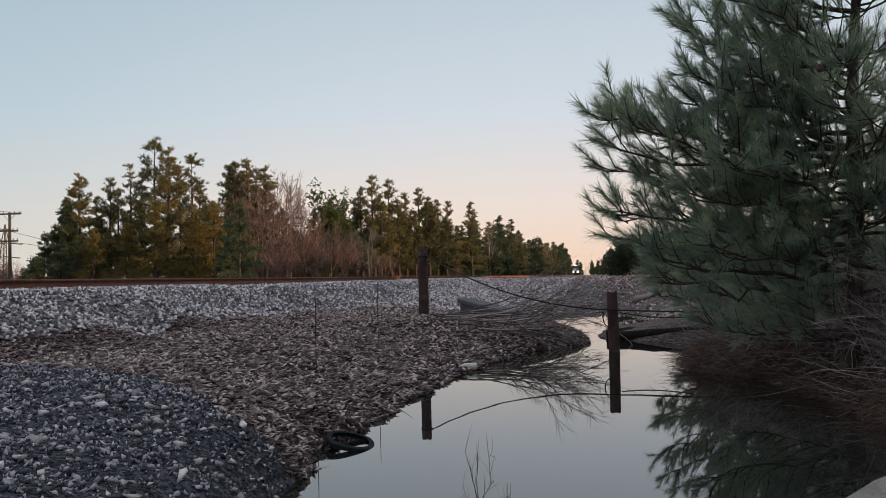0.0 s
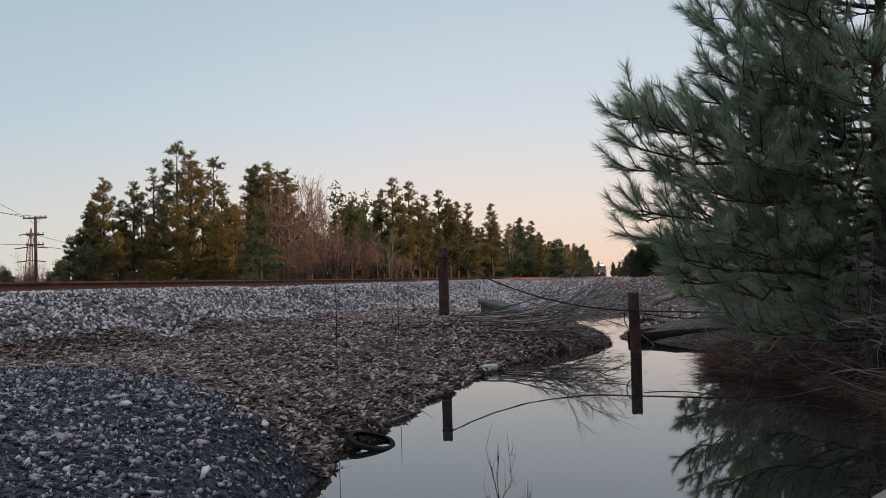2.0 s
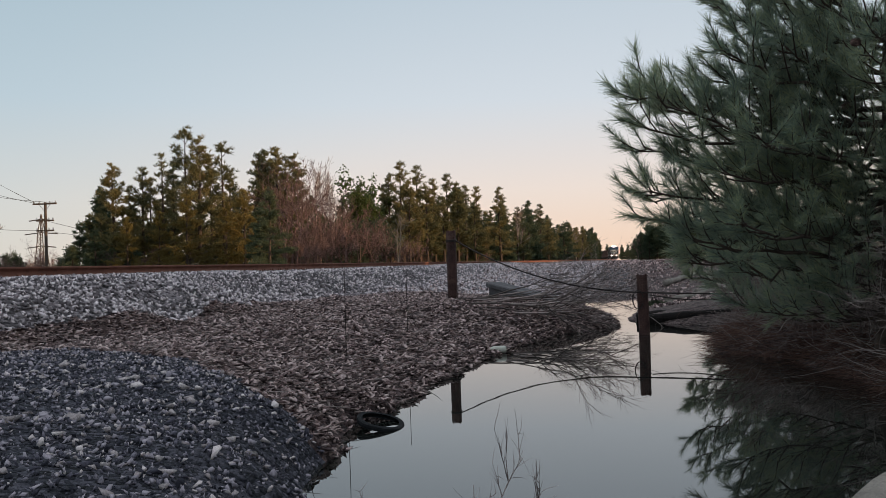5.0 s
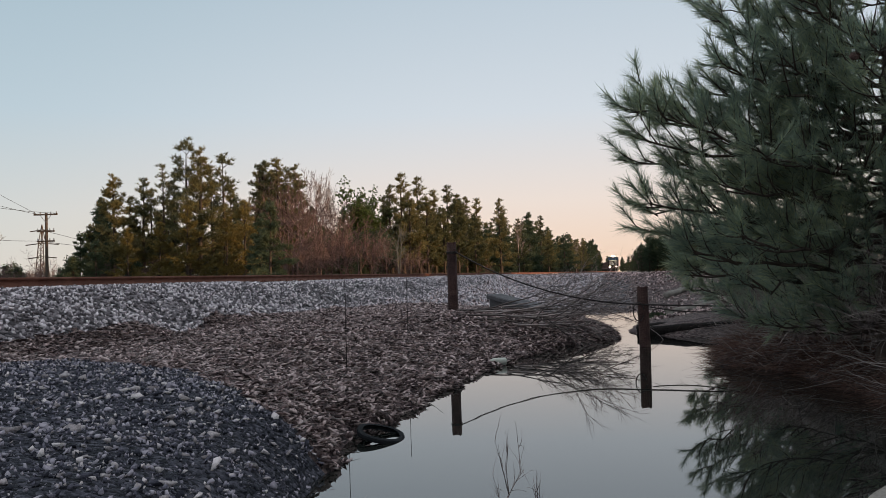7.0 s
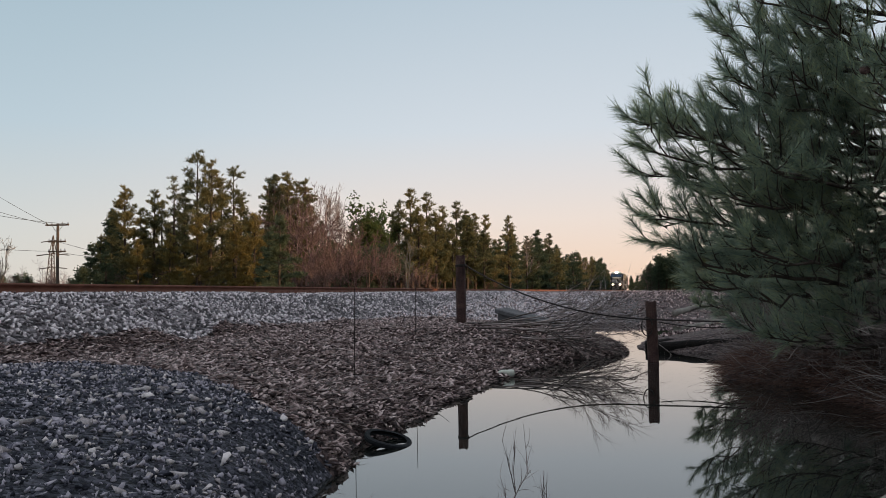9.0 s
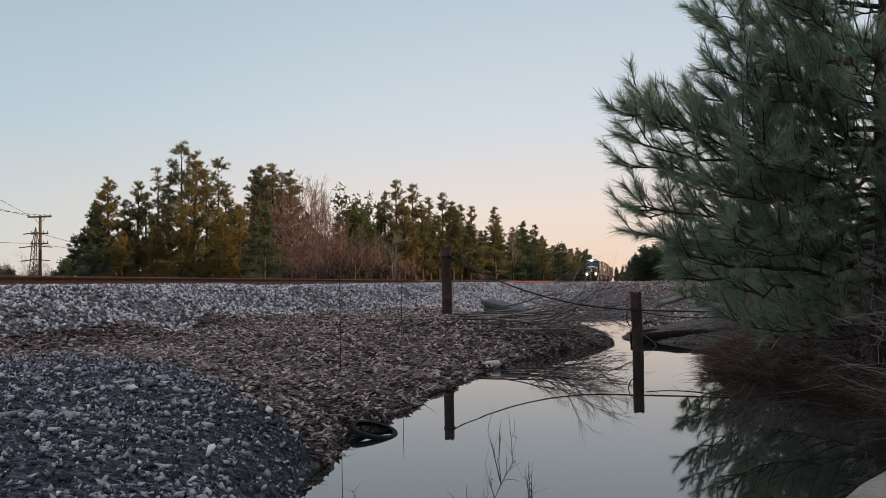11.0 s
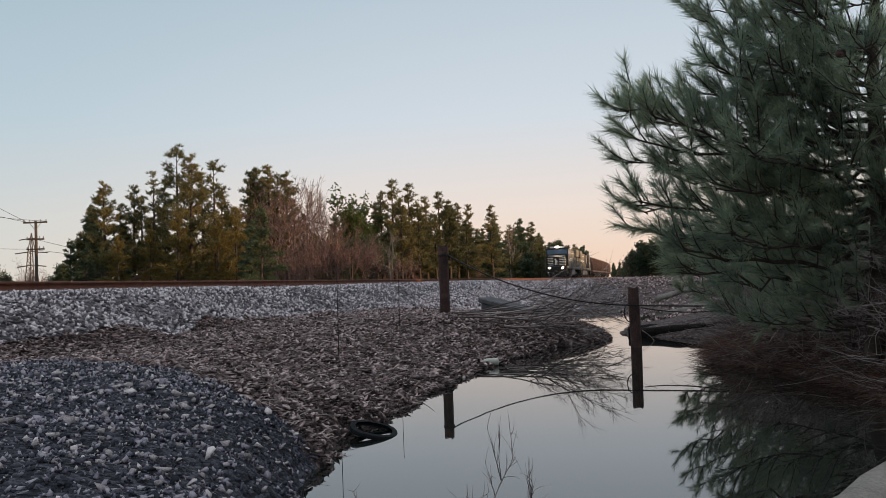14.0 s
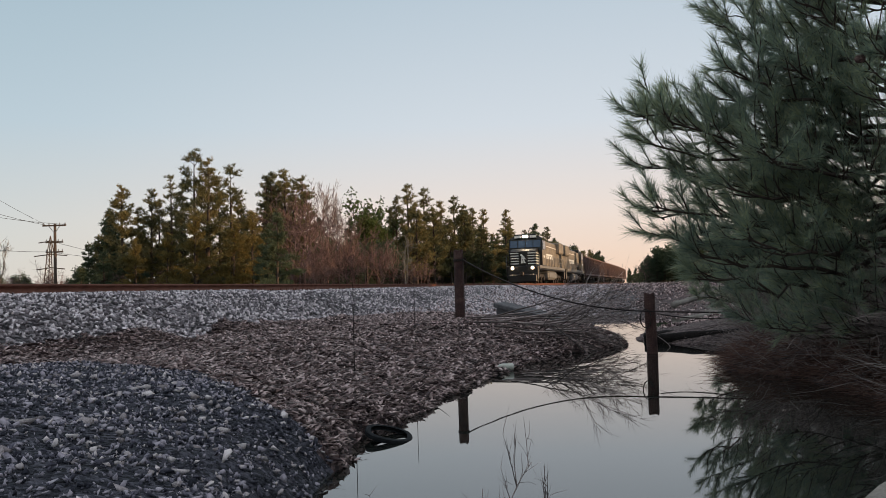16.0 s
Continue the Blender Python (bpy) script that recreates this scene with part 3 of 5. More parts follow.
def lay_litter():
    lines = []
    y = 4 + 16 * rng.random(14000) ** 1.3
    x = rng.uniform(-8, 2.6, 14000)
    z = ground(x, y)
    keep = (zone(x, y) == 0) & (z > 0.09)
    for px, py, pz in np.stack([x, y, z], -1)[keep][:5200]:
        lines.append(bent((px, py, pz + 0.012), rng.uniform(0, 6.28), rng.normal(0.04, 0.10), rng.uniform(0.05, 0.24), rng.uniform(0.002, 0.006), 4, 0.2))
    y = rng.uniform(5.2, 11.5, 5000)
    x = np.interp(y, SHORE_R_Y, SHORE_R_X) + rng.uniform(0.08, 3.0, 5000)
    z = np.maximum(0, ground(x, y))
    for px, py, pz in np.stack([x, y, z], -1):
        lines.append(bent((px, py, pz + 0.01), rng.uniform(0, 6.28), rng.normal(0.22, 0.28), rng.uniform(0.2, 0.75), rng.uniform(0.002, 0.006), 5, 0.25, 0.08))
    straw = []
    y = rng.uniform(5.2, 10.5, 7000)
    x = np.interp(y, SHORE_R_Y, SHORE_R_X) + abs(rng.normal(0, 0.55, 7000)) - 0.04
    z = np.maximum(0, ground(x, y))
    for px, py, pz in np.stack([x, y, z], -1):
        straw.append(bent((px, py, pz + rng.uniform(0.005, 0.05)), rng.uniform(0, 6.28), rng.normal(0.08, 0.2), rng.uniform(0.12, 0.4), rng.uniform(0.0018, 0.004), 4, 0.2, 0.1))
    tagged(new("pine_straw", mesh_np("pine_straw", *tubes(straw), M_STRAW)), "red-brown pine straw and dead stems matted at the water's edge", "straw", "", "stuff")
    tagged(new("twig_litter", mesh_np("twig_litter", *tubes(lines), M_TWIG)), "dead stems and twigs matted over the bank", "twigs", "", "stuff")


lay_litter()


def make_fallen_branches():
    """The dead branches lying from the wire-rope post towards the point of the bank."""
    for k, (x, y, h, L, up) in enumerate([(-0.25, 13.2, 1.75, 2.2, 0.05), (0.0, 13.0, 1.65, 2.3, 0.06), (0.3, 12.9, 1.5, 1.9, 0.22), (0.1, 13.6, 1.5, 1.9, 0.30),
                                     (0.7, 12.7, 1.75, 1.5, 0.15), (0.6, 13.4, 1.4, 1.5, 0.38), (-0.1, 12.6, 1.9, 2.0, 0.05), (1.0, 12.5, 1.5, 1.3, 0.2),
                                     (0.2, 14.0, 1.5, 1.8, 0.35), (0.8, 13.7, 1.2, 1.3, 0.45), (0.4, 12.6, 1.7, 1.6, 0.28), (1.2, 13.2, 1.6, 1.1, 0.3),
                                     (0.5, 13.1, 1.6, 1.9, 0.02), (0.9, 12.9, 1.55, 1.6, 0.02), (1.3, 13.0, 1.5, 1.2, 0.04), (0.2, 12.4, 1.8, 1.7, 0.03), (1.1, 13.6, 1.6, 1.3, 0.1), (0.6, 12.3, 1.75, 1.4, 0.02)]):
        z = float(ground(x, y)) + 0.05
        lines = branching((x, y, z), h, up * 0.55, L * 0.85, 0.016, 3, 0.55, 7, 0.09, 4, 0.01)
        lines = [(np.column_stack([p[:, :2], np.maximum(p[:, 2], ground(p[:, 0], p[:, 1]) + 0.015)]), r) for p, r in lines]
        ob = new("fallen_branch", mesh_np("fallen_branch", *tubes(lines, 4), M_TWIG if k % 3 else M_DEADWOOD))
        tagged(ob, "dead grey fallen branch lying on the ditch bank", "branch", "branches by the post")


make_fallen_branches()


def make_brush():
    """Bare tangled brush under the pine on the far bank of the ditch."""
    for k in range(85):
        y = rng.uniform(5.6, 10.8) if k < 68 else rng.uniform(12, 24)
        x = float(np.interp(y, SHORE_R_Y, SHORE_R_X)) + 0.5 + abs(rng.normal(0, 1.1)) + (3.6 if k >= 68 else 0)
        z = float(ground(x, y))
        lines = []
        for _ in range(16):
            lean = rng.uniform(-2.0, 0.6) if rng.random() < 0.3 else rng.uniform(0, 6.28)
            lines += branching((x + rng.normal(0, 0.2), y + rng.normal(0, 0.25), z), lean, rng.uniform(0.5, 1.4), rng.uniform(0.4, 0.85) * (1.0 + 0.35 * min(1.5, x - 3.2) if y < 9 else 1.0), 0.006, 2, 0.7, 6, 0.2, 3, 0.17)
        lines = [(np.column_stack([p[:, :2], np.maximum(p[:, 2], 0.01)]), r) for p, r in lines]
        ob = new("bare_bush", mesh_np("bare_bush", *tubes(lines), M_TWIG if k % 5 else M_REDTWIG))
        tagged(ob, "bare tangled grey-brown brush on the water's edge", "bush", "brush on the bank")


make_brush()


# ---- posts, wire rope and what lies in the ditch ----
def make_post(x, y, top, r, lean):
    z0 = float(ground(x, y)) - 0.3
    bm = bmesh.new()
    n, rows = 14, 9
    g = np.random.default_rng(int(abs(x) * 100))
    rad = 1 + g.uniform(-0.07, 0.07, n)
    rings = []
    for i in range(rows):
        t = i / (rows - 1)
        z = z0 + (top - z0) * t
        rings.append([bm.verts.new((x + lean * t + r * rad[k] * (1 - 0.06 * t) * math.cos(k * 2 * math.pi / n), y + r * rad[k] * math.sin(k * 2 * math.pi / n),
                                    z + (0.018 * math.sin(k * 1.7) if i == rows - 1 else 0))) for k in range(n)])
    for a, b in zip(rings, rings[1:]):
        for k in range(n):
            bm.faces.new((a[k], a[(k + 1) % n], b[(k + 1) % n], b[k]))
    bm.faces.new(rings[-1])
    post = part("guard_post", bm, M_POST)
    return post


def sag(a, b, low, n=24):
    t = np.linspace(0, 1, n)[:, None]
    p = np.array(a)[None] * (1 - t) + np.array(b)[None] * t
    p[:, 2] -= low * 4 * t[:, 0] * (1 - t[:, 0])
    return p


P1, P2 = (-0.355, 14.0, 1.665), (2.41, 11.45, 0.845)
post_a = tagged(make_post(*P1, 0.088, 0.0), "weathered dark red-brown round timber guard post on the bank", "post", "guard posts")
post_b = tagged(make_post(*P2, 0.080, -0.02), "weathered dark timber guard post standing in the water", "post", "guard posts")


def make_cable():
    a, b = (P1[0] + 0.07, P1[1] - 0.06, 1.50), (P2[0] - 0.08, P2[1] - 0.05, 0.60)
    c = (6.6, 9.0, 0.66)
    p = np.concatenate([sag(a, b, 0.20), sag(b, c, 0.06)[1:]])
    rope = new("wire_rope", mesh_np("wire_rope", *tubes([(p, np.full(len(p), 0.0115))], 6), M_WIRE, True))
    tagged(rope, "slack rusty wire rope slung between the guard posts", "cable")
    t = np.linspace(0.2, 5.9, 20)
    loop = np.stack([P2[0] - 0.10 + 0.075 * np.cos(t), np.full(20, P2[1] - 0.10), 0.50 + 0.13 * np.sin(t)], -1)
    part("rope_loop", mesh_np("rope_loop", *tubes([(loop, np.full(20, 0.008))], 5), M_WIRE, True), None, rope)
    w = sag((P2[0] + 0.08, P2[1] - 0.04, 0.56), (4.2, 9.8, 0.80), 0.16)
    part("loose_end", mesh_np("loose_end", *tubes([(w, np.full(len(w), 0.008))], 5), M_WIRE, True), None, rope)
    t = np.linspace(0, 25, 90)
    wrap = np.stack([P1[0] + 0.093 * np.cos(t), P1[1] + 0.093 * np.sin(t), 1.47 + 0.0016 * t], -1)
    part("rope_wrap", mesh_np("rope_wrap", *tubes([(wrap, np.full(90, 0.007))], 4), M_WIRE, True), None, rope)


make_cable()

for sx, sy, top in ((-1.21, 7.5, 1.09), (-0.81, 9.7, 1.08)):
    z = float(ground(sx, sy)) - 0.15
    stake = part("marker_stake", rod(bmesh.new(), (sx, sy, z), (sx + 0.004, sy, top), 0.004, 0.003, 6), M_WIRE)
    tagged(stake, "thin rusty steel rod standing in the bank", "stake", "thin rods")


def make_bottle():
    bm = bmesh.new()
    prof = [(0, -0.098), (0.034, -0.098), (0.042, -0.09), (0.044, -0.07), (0.0425, -0.03), (0.044, 0.01), (0.043, 0.05), (0.036, 0.075), (0.020, 0.095), (0.015, 0.10), (0.015, 0.118), (0, 0.118)]
    n = 16
    rings = [[bm.verts.new((r * math.cos(k * 2 * math.pi / n), r * math.sin(k * 2 * math.pi / n), h)) for k in range(n)] for r, h in prof[1:-1]]
    for a, b in zip(rings, rings[1:]):
        for k in range(n):
            bm.faces.new((a[k], a[(k + 1) % n], b[(k + 1) % n], b[k]))
    bm.faces.new(list(reversed(rings[0])))
    bm.faces.new(rings[-1])
    for f in bm.faces:
        f.smooth = True
    ob = part("plastic_bottle", bm, M_BOTTLE)
    ob.matrix_basis = pose(0.27, 9.55, 0.05, 90, 4, -78)
    tagged(ob, "cloudy white plastic bottle floating at the water's edge", "bottle")


make_bottle()


def make_tyre():
    """A worn tyre half sunk at the water's edge."""
    bm = bmesh.new()
    prof = [(0.25, -0.085), (0.27, -0.10), (0.30, -0.095), (0.32, -0.075), (0.325, 0), (0.32, 0.075), (0.30, 0.095), (0.27, 0.10), (0.25, 0.085),
            (0.258, 0.07), (0.285, 0.065), (0.30, 0), (0.285, -0.065), (0.258, -0.07)]
    n = 40
    rings = []
    for i in range(n):
        a = i * 2 * math.pi / n
        flat = 1 - 0.10 * math.cos(2 * a)
        rings.append([bm.verts.new((r * flat * math.cos(a) * (1 + 0.006 * (i % 2)), r * math.sin(a), w)) for r, w in prof])
    for i in range(n):
        p, q = rings[i], rings[(i + 1) % n]
        for k in range(len(prof)):
            bm.faces.new((p[k], q[k], q[(k + 1) % len(prof)], p[(k + 1) % len(prof)]))
    bmesh.ops.recalc_face_normals(bm, faces=bm.faces)
    ob = part("tyre", bm, M_RUBBER)
    ob.matrix_basis = pose(-0.655, 5.42, 0.025, 3, 12, 8) @ Matrix.Diagonal((0.56, 0.68, 0.17, 1))
    tagged(ob, "worn black tyre half sunk at the water's edge", "tyre")


make_tyre()


def make_headwall():
    """A low concrete culvert wall behind the fallen branches."""
    bm = bmesh.new()
    box(bm, (-1.85, -0.13, -0.6), (1.85, 0.13, -0.03), 0.03)
    box(bm, (-1.9, -0.18, -0.06), (1.9, 0.18, 0.05), 0.02)
    ob = part("culvert_headwall", bm, M_CONCRETE)
    ob.matrix_basis = pose(1.04, 16.2, 0.47, 0, 4.3, -72)
    tagged(ob, "low stained concrete culvert headwall, half buried", "headwall")


make_headwall()


def base_z(x, y):
    return float(ground(np.array(x), np.array(y)))


def make_log(name, a, b, r, mat, label):
    a, b = np.array(a, float), np.array(b, float)
    t = np.linspace(0, 1, 12)[:, None]
    p = a * (1 - t) + b * t + rng.normal(0, r * 0.10, (12, 3))
    rad = r * (1 - 0.35 * t[:, 0]) * (1 + rng.normal(0, 0.05, 12))
    p = np.concatenate([p[:1], p, p[-1:]])
    rad = np.concatenate([[0.001], rad, [0.001]])
    ob = new(name, mesh_np(name, *tubes([(p, rad)], 12), mat, True))
    return tagged(ob, label, "log")


make_log("driftwood_log", (1.12, 2.7, 0.08), (3.25, 4.15, 0.44), 0.12, M_LOG, "pale grey driftwood log lying into the ditch")
make_log("mud_log", (2.72, 13.5, 0.04), (4.7, 12.9, 0.16), 0.11, M_MUD, "black waterlogged log across the narrow of the ditch")
make_log("mud_log", (2.9, 14.3, 0.02), (4.9, 14.5, 0.12), 0.11, M_MUD, "black muddy log at the narrow of the ditch")
for (ax, ay), (bx, by), r in (((4.7, 18.9), (6.4, 20.6), 0.075), ((6.3, 26.5), (8.0, 29.0), 0.10), ((5.2, 17.4), (6.6, 17.9), 0.06), ((6.0, 22.0), (7.6, 22.6), 0.06)):
    make_log("driftwood_log", (ax, ay, base_z(ax, ay) + r), (bx, by, base_z(bx, by) + r), r, M_LOG, "pale barkless log lying on the far bank")


def make_weed(x, y, h, k):
    lines = branching((x, y, -0.02), rng.uniform(-1.4, 1.4), 1.05, h * 1.1, 0.005, 2, 0.9, 7, 0.12, 5)
    ob = new("dead_weed", mesh_np("dead_weed", *tubes(lines, 4), M_TWIG))
    tagged(ob, "bare dead weed standing out of the shallow water", "weed", "dead weeds")


for w in ((0.02, 3.1, 0.34), (-0.03, 3.0, 0.24), (-0.45, 3.05, 0.16), (0.14, 3.0, 0.22)):
    make_weed(*w, 0)


# ---- trees ----
def tufts(centres, dirs, n, length, width, spread):
    """Needle tufts: n thin blades round each direction."""
    m = len(centres)
    c = np.repeat(centres, n, 0)
    d = np.repeat(dirs, n, 0) + rng.normal(0, spread, (m * n, 3))
    d /= np.linalg.norm(d, axis=1, keepdims=True)
    L = length * rng.uniform(0.6, 1.15, (m * n, 1))
    s = np.cross(d, rng.normal(size=(m * n, 3)))
    s /= np.linalg.norm(s, axis=1, keepdims=True) + 1e-9
    a, b, t = c - s * width / 2, c + s * width / 2, c + d * L
    v = np.stack([a, b, t], 1).reshape(-1, 3)
    return v, np.arange(len(v)).reshape(-1, 3)


def pine_parts(h, r, low, dens, shape, tuft_n=12, tuft_len=0.30, whorl=0.6, droop=0.05, blade=0.048):
    """Lines of wood and needle tufts of a pine of height h: crown radius r from the share low of its height upwards."""
    trunk = [(np.stack([0.06 * np.sin(np.linspace(0, 3, 10) + 1), 0.05 * np.cos(np.linspace(0, 4, 10)), np.linspace(-0.3, h, 10)], -1),
              np.linspace(0.017 * h, 0.012, 10))]
    limbs, cs, ds = [], [], []
    z = low * h
    while z < h * 0.985:
        t = (z / h - low) / (1 - low)
        reach = r * (1 - t) ** shape * (0.55 + 0.45 * min(1, t * 5 + 0.45)) + 0.18
        for _ in range(rng.integers(3, 6)):
            a = rng.uniform(0, 6.28)
            L = reach * rng.uniform(0.55, 1.12)
            p, rad = bent((0, 0, z + rng.uniform(-0.2, 0.2)), a, 0.15 + 0.75 * t, L, 0.012 + 0.012 * L, 5, 0.10, -droop)
            limbs.append((p, rad))
            k = max(4, int(dens * L * 6.5))
            for _ in range(k):
                q = rng.uniform(0.25, 1.0) ** 0.7 * 4
                i = min(int(q), 3)
                pt = p[i] + (p[i + 1] - p[i]) * (q - i)
                off = rng.normal(0, 0.09 + 0.05 * L, 3) * np.array([1, 1, 0.6])
                cs.append(pt + off)
                dd = (p[i + 1] - p[i]) / (np.linalg.norm(p[i + 1] - p[i]) + 1e-9) + off * 1.5 + np.array([0, 0, 0.45])
                ds.append(dd / np.linalg.norm(dd))
        z += whorl * rng.uniform(0.7, 1.3)
    cs.append(np.array([0, 0, h]))
    ds.append(np.array([0, 0, 1.0]))
    return trunk, limbs, tufts(np.array(cs), np.array(ds), tuft_n, tuft_len, blade, 0.6)


def make_pine(h, r, low, dens, shape, mat, label, **kw):
    tree = tagged(new("pine_tree"), label, "tree", "trees beyond the track")
    trunk, limbs, fol = pine_parts(h, r, low, dens, shape, **kw)
    part("trunk", mesh_np("trunk", *tubes(trunk, 7), M_BARK, True), None, tree)
    part("branchwork", mesh_np("branchwork", *tubes(limbs, 3), M_BARK), None, tree)
    part("crown", mesh_np("crown", *fol, mat), None, tree)
    return tree


def make_bare(h, mat, label, stems=1, name="bare_tree", depth=4, kids=4, spread=0.5, r=None):
    tree = tagged(new(name), label, "tree", "trees beyond the track")
    wood = []
    for _ in range(stems):
        wood += branching((rng.normal(0, 0.12 * stems), rng.normal(0, 0.12 * stems), -0.2), rng.uniform(0, 6.28), 1.57 - abs(rng.normal(0, 0.10 * stems)), h * rng.uniform(0.6, 0.8),
                          r or 0.012 * h, depth, spread, 7, 0.06, kids, -0.03)
    part("trunk", mesh_np("trunk", *tubes(wood[:1], 6), mat, True), None, tree)
    part("branchwork", mesh_np("branchwork", *tubes([(p, np.maximum(q, 0.012)) for p, q in wood[1:]], 3), mat), None, tree)
    return tree


def make_leafy(h, r, mat, label):
    tree = tagged(new("broadleaf_tree"), label, "tree", "trees beyond the track")
    wood = branching((0, 0, -0.2), 0, 1.5, h * 0.75, 0.016 * h, 3, 0.6, 7, 0.06, 5, -0.03, 0.25)
    part("trunk", mesh_np("trunk", *tubes(wood[:1], 6), M_BARK, True), None, tree)
    part("branchwork", mesh_np("branchwork", *tubes(wood[1:], 3), M_BARK), None, tree)
    ends = np.concatenate([p[2:] for p, _ in wood[1:]])
    ends = ends[rng.integers(0, len(ends), 1500)] + rng.normal(0, 0.28, (1500, 3))
    ends = ends[ends[:, 2] > h * 0.2]
    part("crown", mesh_np("crown", *tufts(ends, rng.normal(size=ends.shape), 8, 0.22, 0.14, 0.9), mat), None, tree)
    return tree


def plant(proto, px, y, top, scale_to, spin=None, lean=0.0, x=None):
    """Copy a tree so that it stands on the ground at x, y and has the given height."""
    x = px if x is None else x
    k = top / scale_to
    keep = proto.scale.copy()
    proto.scale = (k * 1.2, k * 1.2, k)
    c = copy_thing(proto, pose(x, y, base_z(x, y) - 0.05, 0, lean, rng.uniform(0, 360) if spin is None else spin))
    proto.scale = keep
    return c


KINDS = {
    "dense": make_pine(11, 2.7, 0.05, 3.4, 0.75, M_PINE, "dense olive-green pine in evening light"),
    "dense2": make_pine(11, 2.3, 0.16, 3.0, 0.8, M_PINE, "tall olive-green pine with a ragged crown"),
    "open": make_pine(11, 2.0, 0.30, 1.5, 0.6, M_PINE, "thin open-crowned pine with visible limbs", whorl=0.8),
    "open2": make_pine(11, 1.7, 0.42, 1.7, 0.55, M_PINE, "slender pine with a sparse tufted top", whorl=0.75, tuft_len=0.36),
    "yellow": make_pine(9, 2.5, 0.03, 3.2, 0.75, M_YELLOW, "yellowish pine with low sun painted into its colour"),
    "cedar": make_pine(8, 2.0, 0.02, 4.2, 1.0, M_FIR, "dark green conical cedar", tuft_len=0.34, droop=-0.02),
    "wall": make_pine(12, 2.8, 0.05, 2.4, 0.7, M_FIR, "dark pine of the dense row beside the track", tuft_n=7, tuft_len=0.42, blade=0.12),
    "wall2": make_pine(12, 2.4, 0.2, 2.1, 0.65, M_PINE, "pine of the dense row beside the track", tuft_n=7, tuft_len=0.42, blade=0.11),
    "far": make_pine(12, 2.9, 0.03, 1.1, 0.6, M_FIR, "dark pine", tuft_n=5, tuft_len=0.8, blade=0.34),
    "red": make_bare(9, M_REDTWIG, "bare reddish-brown budding tree", depth=4, kids=4, spread=0.85),
    "bare": make_bare(10, M_TWIG, "tall bare grey tree", depth=4, kids=4, spread=0.6),
    "scrub": make_bare(6, M_REDTWIG, "bare reddish many-stemmed thicket", stems=5, depth=3, kids=5, spread=0.95, name="thicket"),
    "white": make_bare(6, M_PALEBARK, "small bare tree with pale trunk and arching limbs", stems=2, depth=4, kids=3, spread=0.8),
    "leaf": make_leafy(9, 2.6, M_LEAF, "broadleaf tree in fresh green leaf"),
    "leafbush": make_leafy(5, 2.0, M_FIR, "dark evergreen shrub under the trees"),
}
HEIGHT = {k: max(v.co.z for o in t.children for v in o.data.vertices) for k, t in KINDS.items()}


def join_trees(rows, label):
    """Distant trees that nobody could count, in one mesh a material."""
    group = {}
    for kind, x, y, h in rows:
        k, a = h / HEIGHT[kind], g.uniform(0, 6.28)
        m = np.array([[math.cos(a), -math.sin(a), 0], [math.sin(a), math.cos(a), 0], [0, 0, 1]]) * k
        for o in KINDS[kind].children:
            v = np.empty(len(o.data.vertices) * 3, np.float32)
            o.data.vertices.foreach_get("co", v)
            f = np.empty(len(o.data.loops), np.int32)
            o.data.loops.foreach_get("vertex_index", f)
            n = o.data.polygons[0].loop_total
            group.setdefault((o.data.materials[0].name, n), []).append((v.reshape(-1, 3) @ m.T + np.array([x, y, base_z(x, y)]), f.reshape(-1, n)))
    top = tagged(new("woods"), label, "woods", "", "stuff")
    for (name, n), bits in group.items():
        off = np.cumsum([0] + [len(v) for v, _ in bits[:-1]])
        me = mesh_np("foliage", np.concatenate([v for v, _ in bits]), np.concatenate([f + o for (_, f), o in zip(bits, off)]), bpy.data.materials[name])
        tagged(part("foliage" if n == 3 else "wood", me, None, top), kind="stuff")


